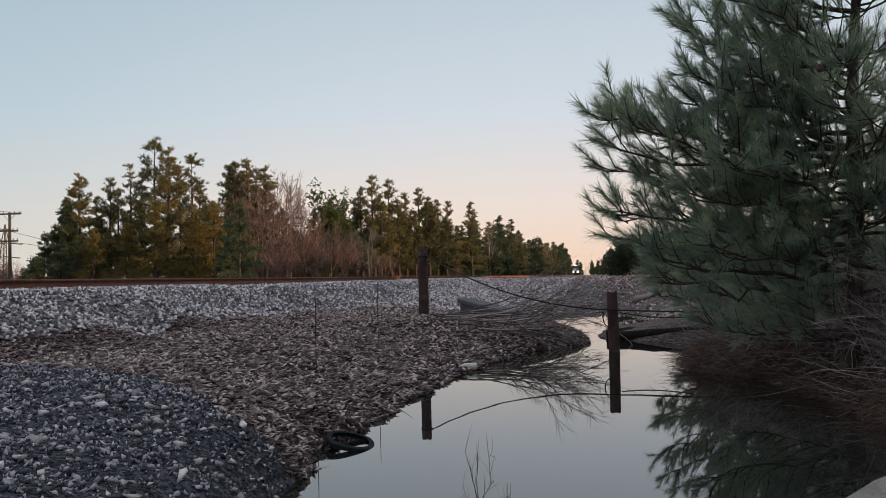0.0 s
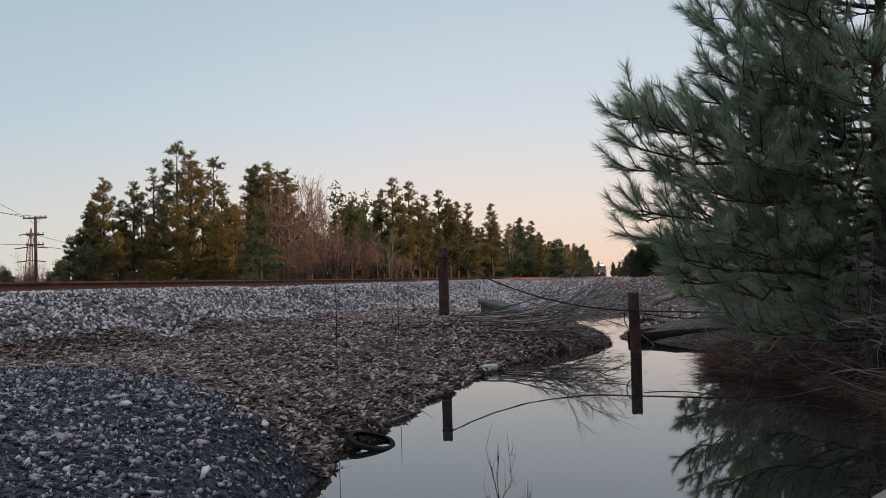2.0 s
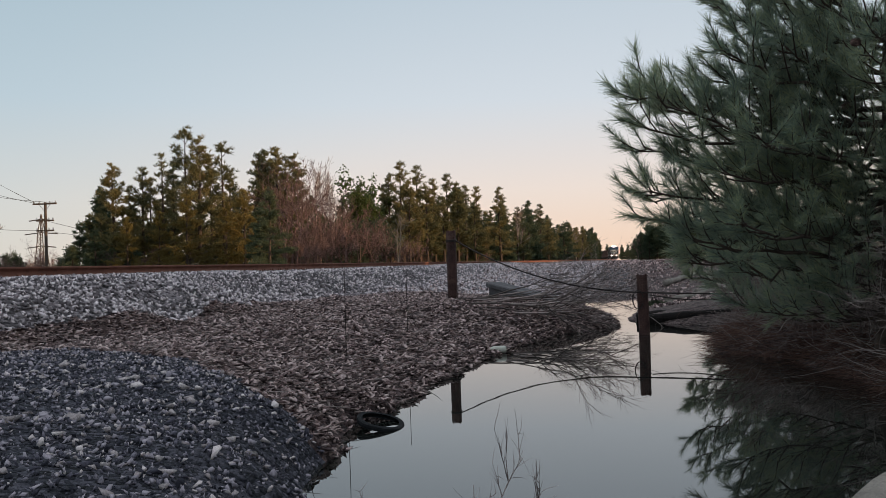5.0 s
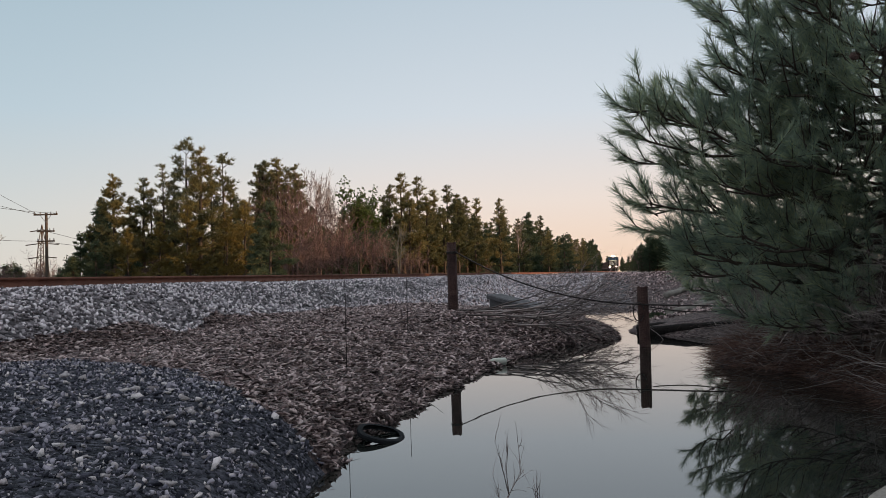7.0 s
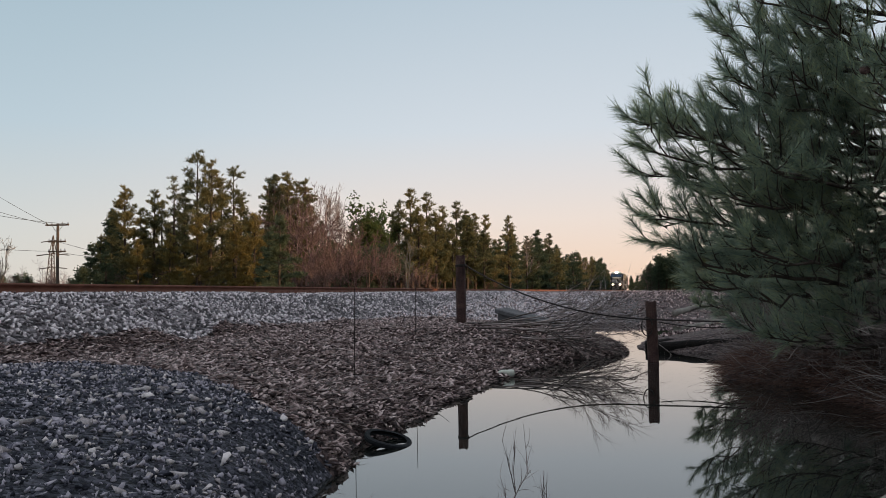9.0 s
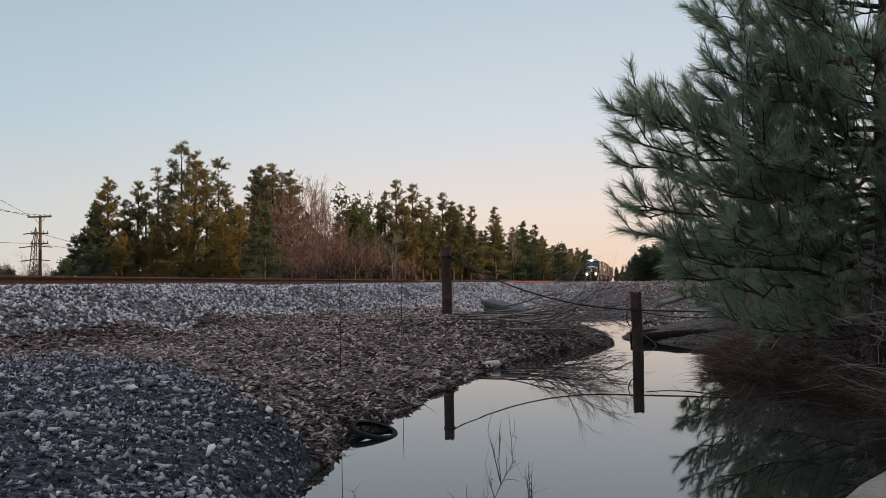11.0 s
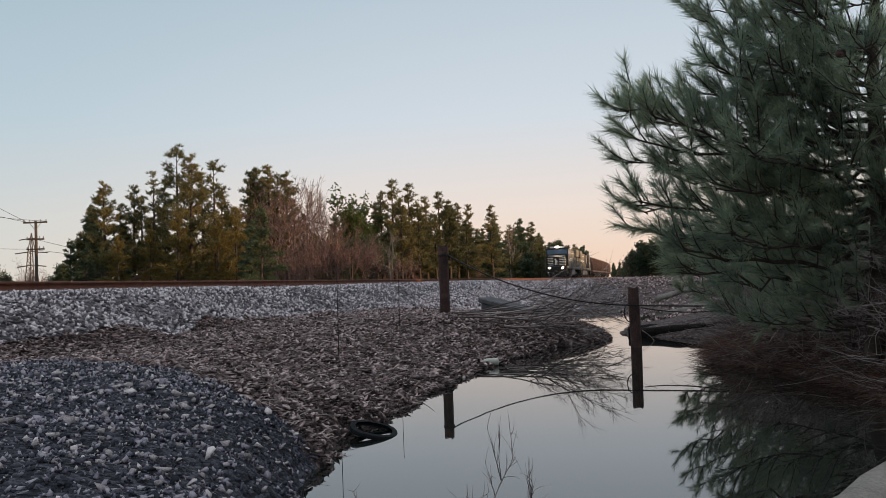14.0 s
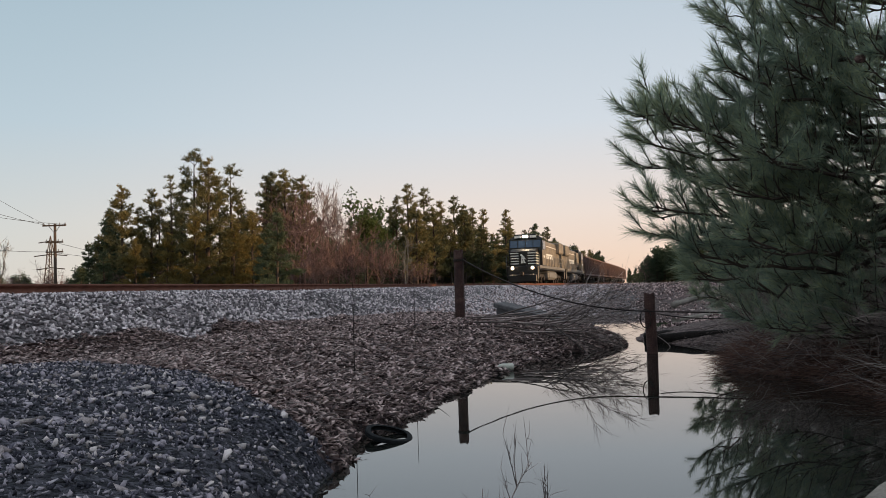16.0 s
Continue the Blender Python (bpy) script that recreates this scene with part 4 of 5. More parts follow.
# kind, x, y, height
GROVE = [
    ("cedar", -28.4, 57.0, 4.5),
    ("cedar", -26.3, 55.0, 3.8),
    ("dense", -26.3, 58.0, 8.8),
    ("dense2", -28.2, 60.0, 5.8),
    ("dense2", -25.5, 59.0, 7.1),
    ("dense2", -24.9, 60.0, 8.6),
    ("yellow", -23.6, 54.0, 4.4),
    ("open", -23.4, 60.0, 9.7),
    ("yellow", -21.7, 55.0, 4.8),
    ("open2", -20.8, 58.0, 11.3),
    ("dense", -19.5, 57.0, 10.5),
    ("dense2", -20.0, 61.0, 9.1),
    ("yellow", -19.4, 54.0, 5.8),
    ("yellow", -16.7, 54.0, 5.2),
    ("open2", -18.7, 60.0, 10.4),
    ("dense2", -19.1, 63.0, 8.4),
    ("yellow", -15.7, 55.0, 6.1),
    ("open", -19.2, 72.0, 11.2),
    ("open", -18.5, 74.0, 11.0),
    ("open", -16.7, 72.0, 10.9),
    ("cedar", -12.7, 50.0, 5.7),
    ("cedar", -13.9, 52.0, 4.8),
    ("red", -14.8, 62.0, 8.8),
    ("red", -13.3, 60.0, 7.8),
    ("red", -15.8, 68.0, 10.1),
    ("bare", -14.0, 72.0, 10.4),
    ("bare", -13.5, 74.0, 10.1),
    ("bare", -12.0, 70.0, 8.9),
    ("scrub", -11.6, 56.0, 4.2),
    ("scrub", -10.6, 57.0, 5.1),
    ("scrub", -9.6, 58.0, 5.5),
    ("scrub", -8.2, 57.0, 5.2),
    ("red", -10.7, 60.0, 6.8),
    ("red", -9.3, 60.0, 6.3),
    ("scrub", -10.6, 54.0, 3.3),
    ("scrub", -7.1, 58.0, 4.7),
    ("leaf", -10.7, 76.0, 9.3),
    ("leaf", -9.3, 74.0, 8.5),
    ("leaf", -11.7, 77.0, 8.3),
    ("cedar", -10.7, 66.0, 4.9),
    ("leafbush", -8.0, 62.0, 4.5),
    ("leafbush", -9.4, 62.0, 4.1),
    ("leafbush", -7.2, 64.0, 4.6),
    ("leafbush", -6.5, 60.0, 3.5),
    ("white", -4.5, 50.0, 3.8),
    ("dense2", -7.9, 78.0, 9.7),
    ("dense2", -6.6, 76.0, 10.5),
    ("dense2", -5.3, 80.0, 10.6),
    ("wall2", -5.7, 74.0, 8.4),
    ("wall2", -4.2, 76.0, 8.0),
    ("dense2", -3.9, 84.0, 9.6),
    ("dense2", -2.5, 86.0, 10.3),
    ("wall2", -1.4, 84.0, 9.1),
    ("dense2", -0.6, 92.0, 9.6),
    ("dense2", 0.7, 96.0, 9.8),
    ("wall2", -2.8, 80.0, 7.3),
    ("wall2", 0.4, 90.0, 7.4),
    ("wall", 1.9, 104.0, 7.2),
    ("wall", 3.5, 108.0, 6.7),
    ("scrub", -4.8, 66.0, 3.3),
    ("scrub", -6.1, 60.0, 3.1),
    ("dense2", -19.2, 73.0, 10.8),
    ("dense2", -18.0, 74.0, 10.6),
    ("open", -19.6, 76.0, 11.9),
    ("red", -14.4, 66.0, 9.5),
    ("red", -12.9, 62.0, 8.0),
    ("dense2", -17.3, 78.0, 9.7),
    ("bare", -13.3, 76.0, 10.3),
    ("bare", -14.8, 78.0, 11.4),
    ("cedar", -12.7, 68.0, 5.3),
    ("cedar", -13.2, 66.0, 4.5),
    ("leaf", -9.6, 78.0, 8.4),
    ("dense2", -8.7, 80.0, 8.8),
    ("dense2", -25.5, 63.0, 8.2),
    ("dense", -23.3, 62.0, 8.9),
    ("dense2", -30.1, 62.0, 5.3),
    ("dense2", -18.9, 72.5, 11.6),
    ("dense2", -17.4, 71.5, 11.7),
    ("dense", -15.9, 72.0, 11.2),
    ("red", -15.0, 66.0, 9.6),
    ("red", -12.2, 64.0, 8.2),
    ("leaf", -10.1, 72.0, 9.6),
]
for kind, x, y, h in GROVE:
    plant(KINDS[kind], x, y, h, HEIGHT[kind])

g = random.Random(5)
for k in range(46):
    t = k / 45
    x, y = -31 + 32 * t + g.uniform(-1, 1), 64 + 34 * t + g.uniform(-3, 3)
    kind = g.choice(["wall", "wall2", "wall", "cedar"])
    plant(KINDS[kind], x, y, g.uniform(4.5, 8.0), HEIGHT[kind])
for k in range(60):
    t = k / 59
    x, y = -27.5 + 30 * t + g.uniform(-1, 1), 52 + 44 * t + g.uniform(-2, 3)
    kind = g.choice(["scrub", "leafbush", "scrub", "cedar", "red"])
    plant(KINDS[kind], x, y, g.uniform(1.4, 3.4), HEIGHT[kind])
for k in range(22):
    x, y = g.uniform(-20, -7.5), g.uniform(72, 80)
    kind = g.choice(["wall", "cedar", "leafbush", "wall2"])
    plant(KINDS[kind], x, y, g.uniform(4.0, 6.2), HEIGHT[kind])
# the long row on the far side of the track
y = 100.0
while y < 330:
    for row in range(2):
        d = -(7.0 + 4.5 * row + g.uniform(-1.2, 1.2))
        kind = g.choice(["wall", "wall", "wall2", "dense2", "cedar"])
        plant(KINDS[kind], float(track_x(y)) + d, y + g.uniform(-1, 1), g.uniform(8.0, 10.5) * (1.0 if y < 260 else 1.1), HEIGHT[kind])
    if g.random() < 0.12:
        plant(KINDS["bare"], float(track_x(y)) - 6.0, y, g.uniform(6, 8.5), HEIGHT["bare"])
    y += 3.8 + 0.014 * y
# the row on the near side
y = 112.0
while y < 400:
    for row in range(2):
        d = 10.5 + 4.0 * row + g.uniform(-1.0, 1.5) + (3.5 if y < 140 else 0.0)
        kind = g.choice(["cedar", "wall", "wall", "leafbush", "wall2"])
        plant(KINDS[kind], float(track_x(y)) + d, y + g.uniform(-1.5, 1.5), g.uniform(5.2, 6.8) * (0.92 if y < 140 else 0.75), HEIGHT[kind])
    y += 2.8 + 0.014 * y
# the end of that row, nearer and broader
for k in range(20):
    y = g.uniform(92, 114)
    kind = g.choice(["cedar", "leafbush", "red", "wall", "leaf"])
    plant(KINDS[kind], float(track_x(y)) + g.uniform(15.5, 34), y, g.uniform(4.4, 6.8), HEIGHT[kind])
for k in range(34):
    y = g.uniform(112, 136)
    off = g.uniform(10.2, 19.0)
    kind = g.choice(["leafbush", "red", "leaf", "cedar", "leafbush", "wall"])
    plant(KINDS[kind], float(track_x(y)) + off, y, g.uniform(3.6, 4.8) + 0.22 * (off - 10.2), HEIGHT[kind])
# low scrub behind the near pine
for k in range(44):
    y = g.uniform(22, 75)
    x = float(track_x(y)) + g.uniform(15, 34)
    kind = g.choice(["cedar", "scrub", "red", "leafbush", "scrub"])
    plant(KINDS[kind], x, y, g.uniform(1.7, 3.2), HEIGHT[kind])
# unseen pines added out of view on the right to keep the ditch in shade
rows = []
for k in range(120):
    x = g.uniform(30, 70)
    y = g.uniform(-34, -12 + 0.75 * (x - 30))
    y = min(y, 24)
    rows.append(("far", x, y, g.uniform(9.0, 12.5)))
for k in range(110):
    rows.append(("far", g.uniform(40, 58), g.uniform(18, 50), g.uniform(6.4, 7.4)))
for k in range(70):
    rows.append(("far", g.uniform(40, 58), g.uniform(-5, 20), g.uniform(6.6, 7.6)))
join_trees(rows, "unseen pine wood added to shade the ditch")
# low woods across the far end and the open country
rows = []
for k in range(30):
    x = -10 + 110 * k / 30 + g.uniform(-2, 2)
    rows.append(("far", x, 470 + g.uniform(-15, 15), g.uniform(8, 13)))
join_trees(rows, "hazy line of far woods")
for k in range(46):
    x, y = -150 + g.uniform(0, 95), g.uniform(118, 175)
    kind = g.choice(["red", "scrub", "bare", "leafbush", "cedar"])
    plant(KINDS[kind], x, y, g.uniform(3.5, 7.0), HEIGHT[kind])
for k in range(26):
    y = g.uniform(80, 110)
    x = -y * g.uniform(0.53, 0.72)
    kind = g.choice(["red", "scrub", "scrub", "leafbush"])
    plant(KINDS[kind], x, y, g.uniform(2.6, 4.4), HEIGHT[kind])
for kind, x, y, h in ("white", -53.5, 86, 7.6), ("red", -50.5, 90, 5.0), ("bare", -56.5, 88, 7.3), ("leafbush", -53.0, 92, 3.4), ("cedar", -50.6, 84, 2.2), ("red", -48.6, 95, 3.6):
    plant(KINDS[kind], x, y, h, HEIGHT[kind])
for k in KINDS.values():
    for o in (*k.children_recursive, k):
        bpy.data.objects.remove(o)


def brush_needles(stems, n, length, width):
    """Bottle-brush shoots: n needles round each stem, a row of root, direction and length."""
    m = len(stems)
    root, axis_d, L = np.repeat(stems[:, :3], n, 0), np.repeat(stems[:, 3:6], n, 0), np.repeat(stems[:, 6:7], n, 0)
    t = rng.random((m * n, 1)) ** 0.8
    side = np.cross(axis_d, rng.normal(size=(m * n, 3)))
    side /= np.linalg.norm(side, axis=1, keepdims=True) + 1e-9
    open_up = rng.uniform(0.35, 0.95, (m * n, 1)) * (1.15 - 0.5 * t)
    d = axis_d + side * open_up + np.array([0, 0, -0.10])
    d /= np.linalg.norm(d, axis=1, keepdims=True)
    ln = length * rng.uniform(0.65, 1.15, (m * n, 1))
    c = root + axis_d * L * t
    w = np.cross(d, rng.normal(size=(m * n, 3)))
    w *= width / 2 / (np.linalg.norm(w, axis=1, keepdims=True) + 1e-9)
    v = np.stack([c - w, c + w, c + d * ln], 1).reshape(-1, 3)
    return v, np.arange(len(v)).reshape(-1, 3)


def make_near_pine(x0, y0, h, thick, low, spread, outer, label):
    """A pine on the bank, its needles in bottle-brush shoots: spread scales its reach, outer lists boughs that reach further."""
    tree = tagged(new("pine_tree"), label, "tree")
    z0 = base_z(x0, y0)
    tz = np.linspace(z0 - 0.2, h, 16)
    trunk = np.stack([x0 + 0.06 * (tz - 0.8) + 0.05 * np.sin(tz * 1.7), y0 + 0.06 * np.cos(tz * 1.1), tz], -1)
    wood, stems = [], []

    def on_trunk(z):
        return np.array([np.interp(z, tz, trunk[:, k]) for k in range(3)])

    def shoot(p, d, size=1.0):
        d = d / np.linalg.norm(d)
        L = rng.uniform(0.12, 0.24) * size
        stems.append((*p, *d, L))
        wood.append((np.array([p - d * 0.03, p + d * L]), np.array([0.0055, 0.003])))

    def bough(base, tip, up, r):
        """An S-bent limb from the trunk to its tip, with side twigs that turn up into shoots."""
        base, tip = np.array(base), np.array(tip)
        L = np.linalg.norm(tip - base)
        t = np.linspace(0, 1, 10)[:, None]
        p = base + (tip - base) * t + np.array([0, 0, 1.0]) * up * L * (t ** 2.2 - t)
        p[1:-1] += rng.normal(0, 0.022 * L, (8, 3))
        wood.append((p, r * np.linspace(1, 0.3, 10)))
        ahead = (tip - base) / L
        flat = np.cross(ahead, (0, 0, 1.0))
        flat /= np.linalg.norm(flat)
        n = int(4 + 7.5 * L)
        for k in range(n):
            q = (0.1 + 0.9 * (k + rng.random()) / n) * 9
            i = min(int(q), 8)
            pt = p[i] + (p[i + 1] - p[i]) * (q - i)
            way = ahead * rng.uniform(0.5, 1.0) + flat * (1 if k % 2 else -1) * rng.uniform(0.25, 1.0) + np.array([0, 0, rng.uniform(-0.25, 0.5)])
            way /= np.linalg.norm(way)
            ln = rng.uniform(0.16, 0.42) * (1.1 - 0.55 * q / 9) * (0.6 + 0.3 * L)
            u = np.linspace(0, 1, 5)[:, None]
            sub = pt + way * ln * u + np.array([0, 0, 1.0]) * 0.35 * ln * u ** 2
            wood.append((sub, np.linspace(0.008, 0.004, 5)))
            end = sub[4] - sub[3]
            shoot(sub[4], end / np.linalg.norm(end) + np.array([0, 0, 0.45]) + rng.normal(0, 0.18, 3))
            for j in (2, 3):
                if rng.random() < 0.75:
                    shoot(sub[j], way + rng.normal(0, 0.5, 3) + np.array([0, 0, 0.4]), 0.85)
        for _ in range(3):
            shoot(tip, ahead + np.array([0, 0, 0.6]) + rng.normal(0, 0.3, 3), 1.1)

    for x, y, z, zb in outer:
        bough(on_trunk(zb), (x, y, z), 0.16, 0.024)
    z = low
    while z < h - 0.35:
        reach = spread * float(np.interp(z / h, [0.1, 0.24, 0.38, 0.5, 0.7, 1.0], [1.5, 1.65, 1.55, 1.3, 0.9, 0.2]))
        for k in range(6 if z < 2.2 else 5):
            a, L = rng.uniform(0, 6.28), reach * rng.uniform(0.5, 1.0)
            b = on_trunk(z + rng.uniform(-0.1, 0.1))
            rise = rng.uniform(-0.05, 0.28) + 0.14 * (z - 1)
            bough(b, b + np.array([math.cos(a) * L, math.sin(a) * L, rise * L]), 0.14, 0.006 + 0.006 * L)
        z += rng.uniform(0.24, 0.36)
    for k in range(4):
        shoot(on_trunk(h), np.array([rng.normal(0, 0.3), rng.normal(0, 0.3), 1.0]))
    part("trunk", mesh_np("trunk", *tubes([(trunk, thick * np.linspace(1, 0.14, 16) ** 1.3)], 10), M_BARK, True), None, tree, "rough grey-brown pine bark")
    part("branchwork", mesh_np("branchwork", *tubes(wood, 4), M_BARK), None, tree)
    part("needles", mesh_np("needles", *brush_needles(np.array(stems), 70, 0.145, 0.0046), M_NEEDLE), None, tree, "long blue-green needles in brush-like shoots")
    cone = bmesh.new()
    for i in range(9):
        for k in range(7):
            a = k * 0.9 + i * 0.45
            r = 0.022 * math.sin(0.35 + i * 0.28)
            c = Vector((r * math.cos(a), r * math.sin(a), 0.008 * i))
            bmesh.ops.create_cube(cone, size=1, matrix=Matrix.Translation(c) @ pose(0, 0, 0, 0, 25, math.degrees(a)) @ Matrix.Diagonal((0.018, 0.012, 0.006, 1)))
    me = bpy.data.meshes.new("cone")
    cone.to_mesh(me)
    cone.free()
    me.materials.append(M_REDTWIG)
    for k in range(14):
        c = stems[rng.integers(0, len(stems))][:3]
        o = new("cone", me)
        o.parent = tree
        o.matrix_local = pose(*c, rng.uniform(60, 150), 0, rng.uniform(0, 360))
    return tree


# the boughs that reach out over the water: tip x, y, z and the height at which each leaves the trunk
OUTER = ((1.39, 6.6, 2.38, 2.12), (1.53, 6.9, 2.40, 2.14), (1.45, 6.5, 2.12, 1.95), (1.47, 7.1, 2.02, 1.9), (1.55, 6.3, 2.26, 2.0), (1.47, 6.6, 1.62, 1.5),
         (1.60, 7.0, 1.56, 1.45), (1.61, 6.8, 1.38, 1.3), (1.79, 6.5, 1.20, 1.15), (1.89, 7.0, 1.02, 1.0), (2.12, 6.4, 2.66, 2.3), (2.04, 7.0, 2.60, 2.25),
         (1.79, 6.8, 1.86, 1.7), (1.94, 6.2, 1.71, 1.6), (1.84, 6.6, 2.31, 2.05), (2.04, 6.1, 1.31, 1.25), (2.14, 6.0, 1.96, 1.8),
         (2.28, 6.7, 2.91, 2.55), (2.18, 6.9, 3.21, 2.75), (2.29, 6.6, 3.51, 3.0), (2.24, 7.1, 3.86, 3.3), (2.54, 6.4, 2.71, 2.4), (2.64, 6.3, 3.16, 2.8))
make_near_pine(3.47, 6.85, 6.4, 0.085, 0.62, 1.0, OUTER, "large blue-green pine leaning its boughs over the ditch")
OUTER = ((3.3, 12.2, 0.75, 0.7), (3.35, 12.6, 1.15, 1.0), (3.25, 12.0, 1.5, 1.25), (3.4, 12.4, 1.95, 1.6), (3.7, 11.6, 0.9, 0.8), (3.8, 11.3, 1.5, 1.3), (3.7, 12.9, 2.3, 1.9))
make_near_pine(4.75, 12.4, 3.5, 0.08, 0.5, 0.85, OUTER, "smaller pine with low spreading boughs behind the brush")
make_near_pine(7.3, 14.0, 2.7, 0.07, 0.5, 0.95, (), "small bushy pine at the back of the bank")


# ---- verge growth beyond the track ----
def make_verge():
    lines = []
    for _ in range(2600):
        y = rng.uniform(16, 110)
        d = -rng.uniform(3.4, 9.0)
        x = float(track_x(y)) + d
        lines.append(bent((x, y, base_z(x, y)), rng.uniform(0, 6.28), rng.uniform(0.7, 1.5), rng.uniform(0.25, 0.8), 0.014, 4, 0.2, 0.12))
    tagged(new("dry_grass", mesh_np("dry_grass", *tubes(lines), M_REEDS)), "dry straw-coloured grass along the far verge", "grass", "", "stuff")


make_verge()


# ---- poles and wires ----
def make_pole(x, y, top, arms):
    pole = tagged(new("utility_pole"), "weathered wooden utility pole with crossarms", "utility pole", "poles across the track")
    z = base_z(x, y)
    part("shaft", rod(bmesh.new(), (x, y, z - 0.3), (x, y, top), 0.17, 0.12, 10), M_POLE, pole)
    for dz, w in arms:
        arm = part("crossarm", box(bmesh.new(), (x - w, y - 0.18, top - dz - 0.07), (x + w, y - 0.06, top - dz + 0.07), 0.01), M_POLE, pole)
        for k in (-0.92, -0.45, 0.45, 0.92):
            part("insulator", rod(bmesh.new(), (x + k * w, y - 0.12, top - dz + 0.07), (x + k * w, y - 0.12, top - dz + 0.27), 0.06, 0.035, 6), M_STEEL, arm)
    bm = bmesh.new()
    for s in (-1, 1):
        rod(bm, (x, y - 0.1, top - arms[0][0] - 0.75), (x + s * arms[0][1] * 0.5, y - 0.1, top - arms[0][0]), 0.025, None, 5)
    part("brace", bm, M_STEEL, pole)
    return pole


make_pole(-40.6, 75, 8.35, [(0.15, 1.15), (1.75, 0.85), (2.7, 0.85)])
make_pole(-39.9, 78, 3.6, [(0.9, 0.9)])


def make_pylon(x, y, top):
    tower = tagged(new("lattice_pylon"), "distant steel lattice transmission pylon", "pylon")
    z = base_z(x, y)
    lines = []
    for sx in (-1, 1):
        for sy in (-1, 1):
            lines.append((np.array([(x + sx * 1.0, y + sy * 1.0, z), (x + sx * 0.4, y + sy * 0.4, top - 3), (x, y, top)]), np.full(3, 0.09)))
    n = 9
    for i in range(n):
        t0, t1 = i / n, (i + 1) / n
        w0, w1 = 1.0 - 0.6 * t0, 1.0 - 0.6 * t1
        a, b = z + (top - 3 - z) * t0, z + (top - 3 - z) * t1
        for s in (-1, 1):
            lines.append((np.array([(x - s * w0, y - w0, a), (x + s * w1, y - w1, b)]), np.full(2, 0.06)))
    part("frame", mesh_np("frame", *tubes(lines, 4), M_POLE), None, tower)
    for h, w in ((1.2, 2.2), (3.6, 3.0), (6.0, 2.6)):
        part("arm", mesh_np("arm", *tubes([(np.array([(x - w, y, top - h), (x, y, top - h + 0.3), (x + w, y, top - h)]), np.full(3, 0.09))], 4), M_POLE), None, tower)


make_pylon(-76.6, 140, 12.6)
for k, (a, b, low) in enumerate([((-45, 38, 22.0), (-41.6, 75, 8.35), 1.2), ((-45.5, 38, 16.5), (-41.6, 75, 8.3), 1.6), ((-44.5, 38, 12.5), (-39.5, 75, 8.3), 1.5), ((-45, 38, 9.5), (-41.4, 75, 5.7), 1.4),
                                 ((-40.6, 75, 6.6), (-27, 92, 3.2), 0.5), ((-41.3, 75, 5.7), (-24, 110, 5.0), 0.8)]):
    p = sag(a, b, low, 20)
    tagged(new("power_line", mesh_np("power_line", *tubes([(p, np.full(20, 0.018))], 4), M_WIRE)), "thin overhead power line", "cable", "power lines")


# ---- the train ----
def wheel_set(parent, y, r=0.5):
    for s in (-1, 1):
        bm = bmesh.new()
        rod(bm, (s * 0.69, y, r), (s * 0.82, y, r), r, None, 20)
        rod(bm, (s * 0.66, y, r), (s * 0.69, y, r), r + 0.028, None, 20)
        rod(bm, (s * 0.82, y, r), (s * 0.93, y, r), 0.13, None, 10)
        part("wheel", bm, M_UNDER, parent)


def bogie(vehicle, y, axles, r):
    span = (axles - 1) * (1.95 if axles == 3 else 1.75) / 2
    bm = bmesh.new()
    for s in (-1, 1):
        box(bm, (s * 1.0 - 0.09, y - span - 0.55, r + 0.02), (s * 1.0 + 0.09, y + span + 0.55, r + 0.34), 0.04)
        for k in range(axles):
            yy = y - span + k * 2 * span / (axles - 1)
            box(bm, (s * 1.02 - 0.14, yy - 0.2, r - 0.2), (s * 1.02 + 0.14, yy + 0.2, r + 0.16), 0.04)
    box(bm, (-0.9, y - 0.35, r - 0.05), (0.9, y + 0.35, r + 0.42), 0.05)
    b = part("bogie", bm, M_UNDER, vehicle, "grimy steel bogie")
    for k in range(axles):
        wheel_set(b, y - span + k * 2 * span / (axles - 1), r)


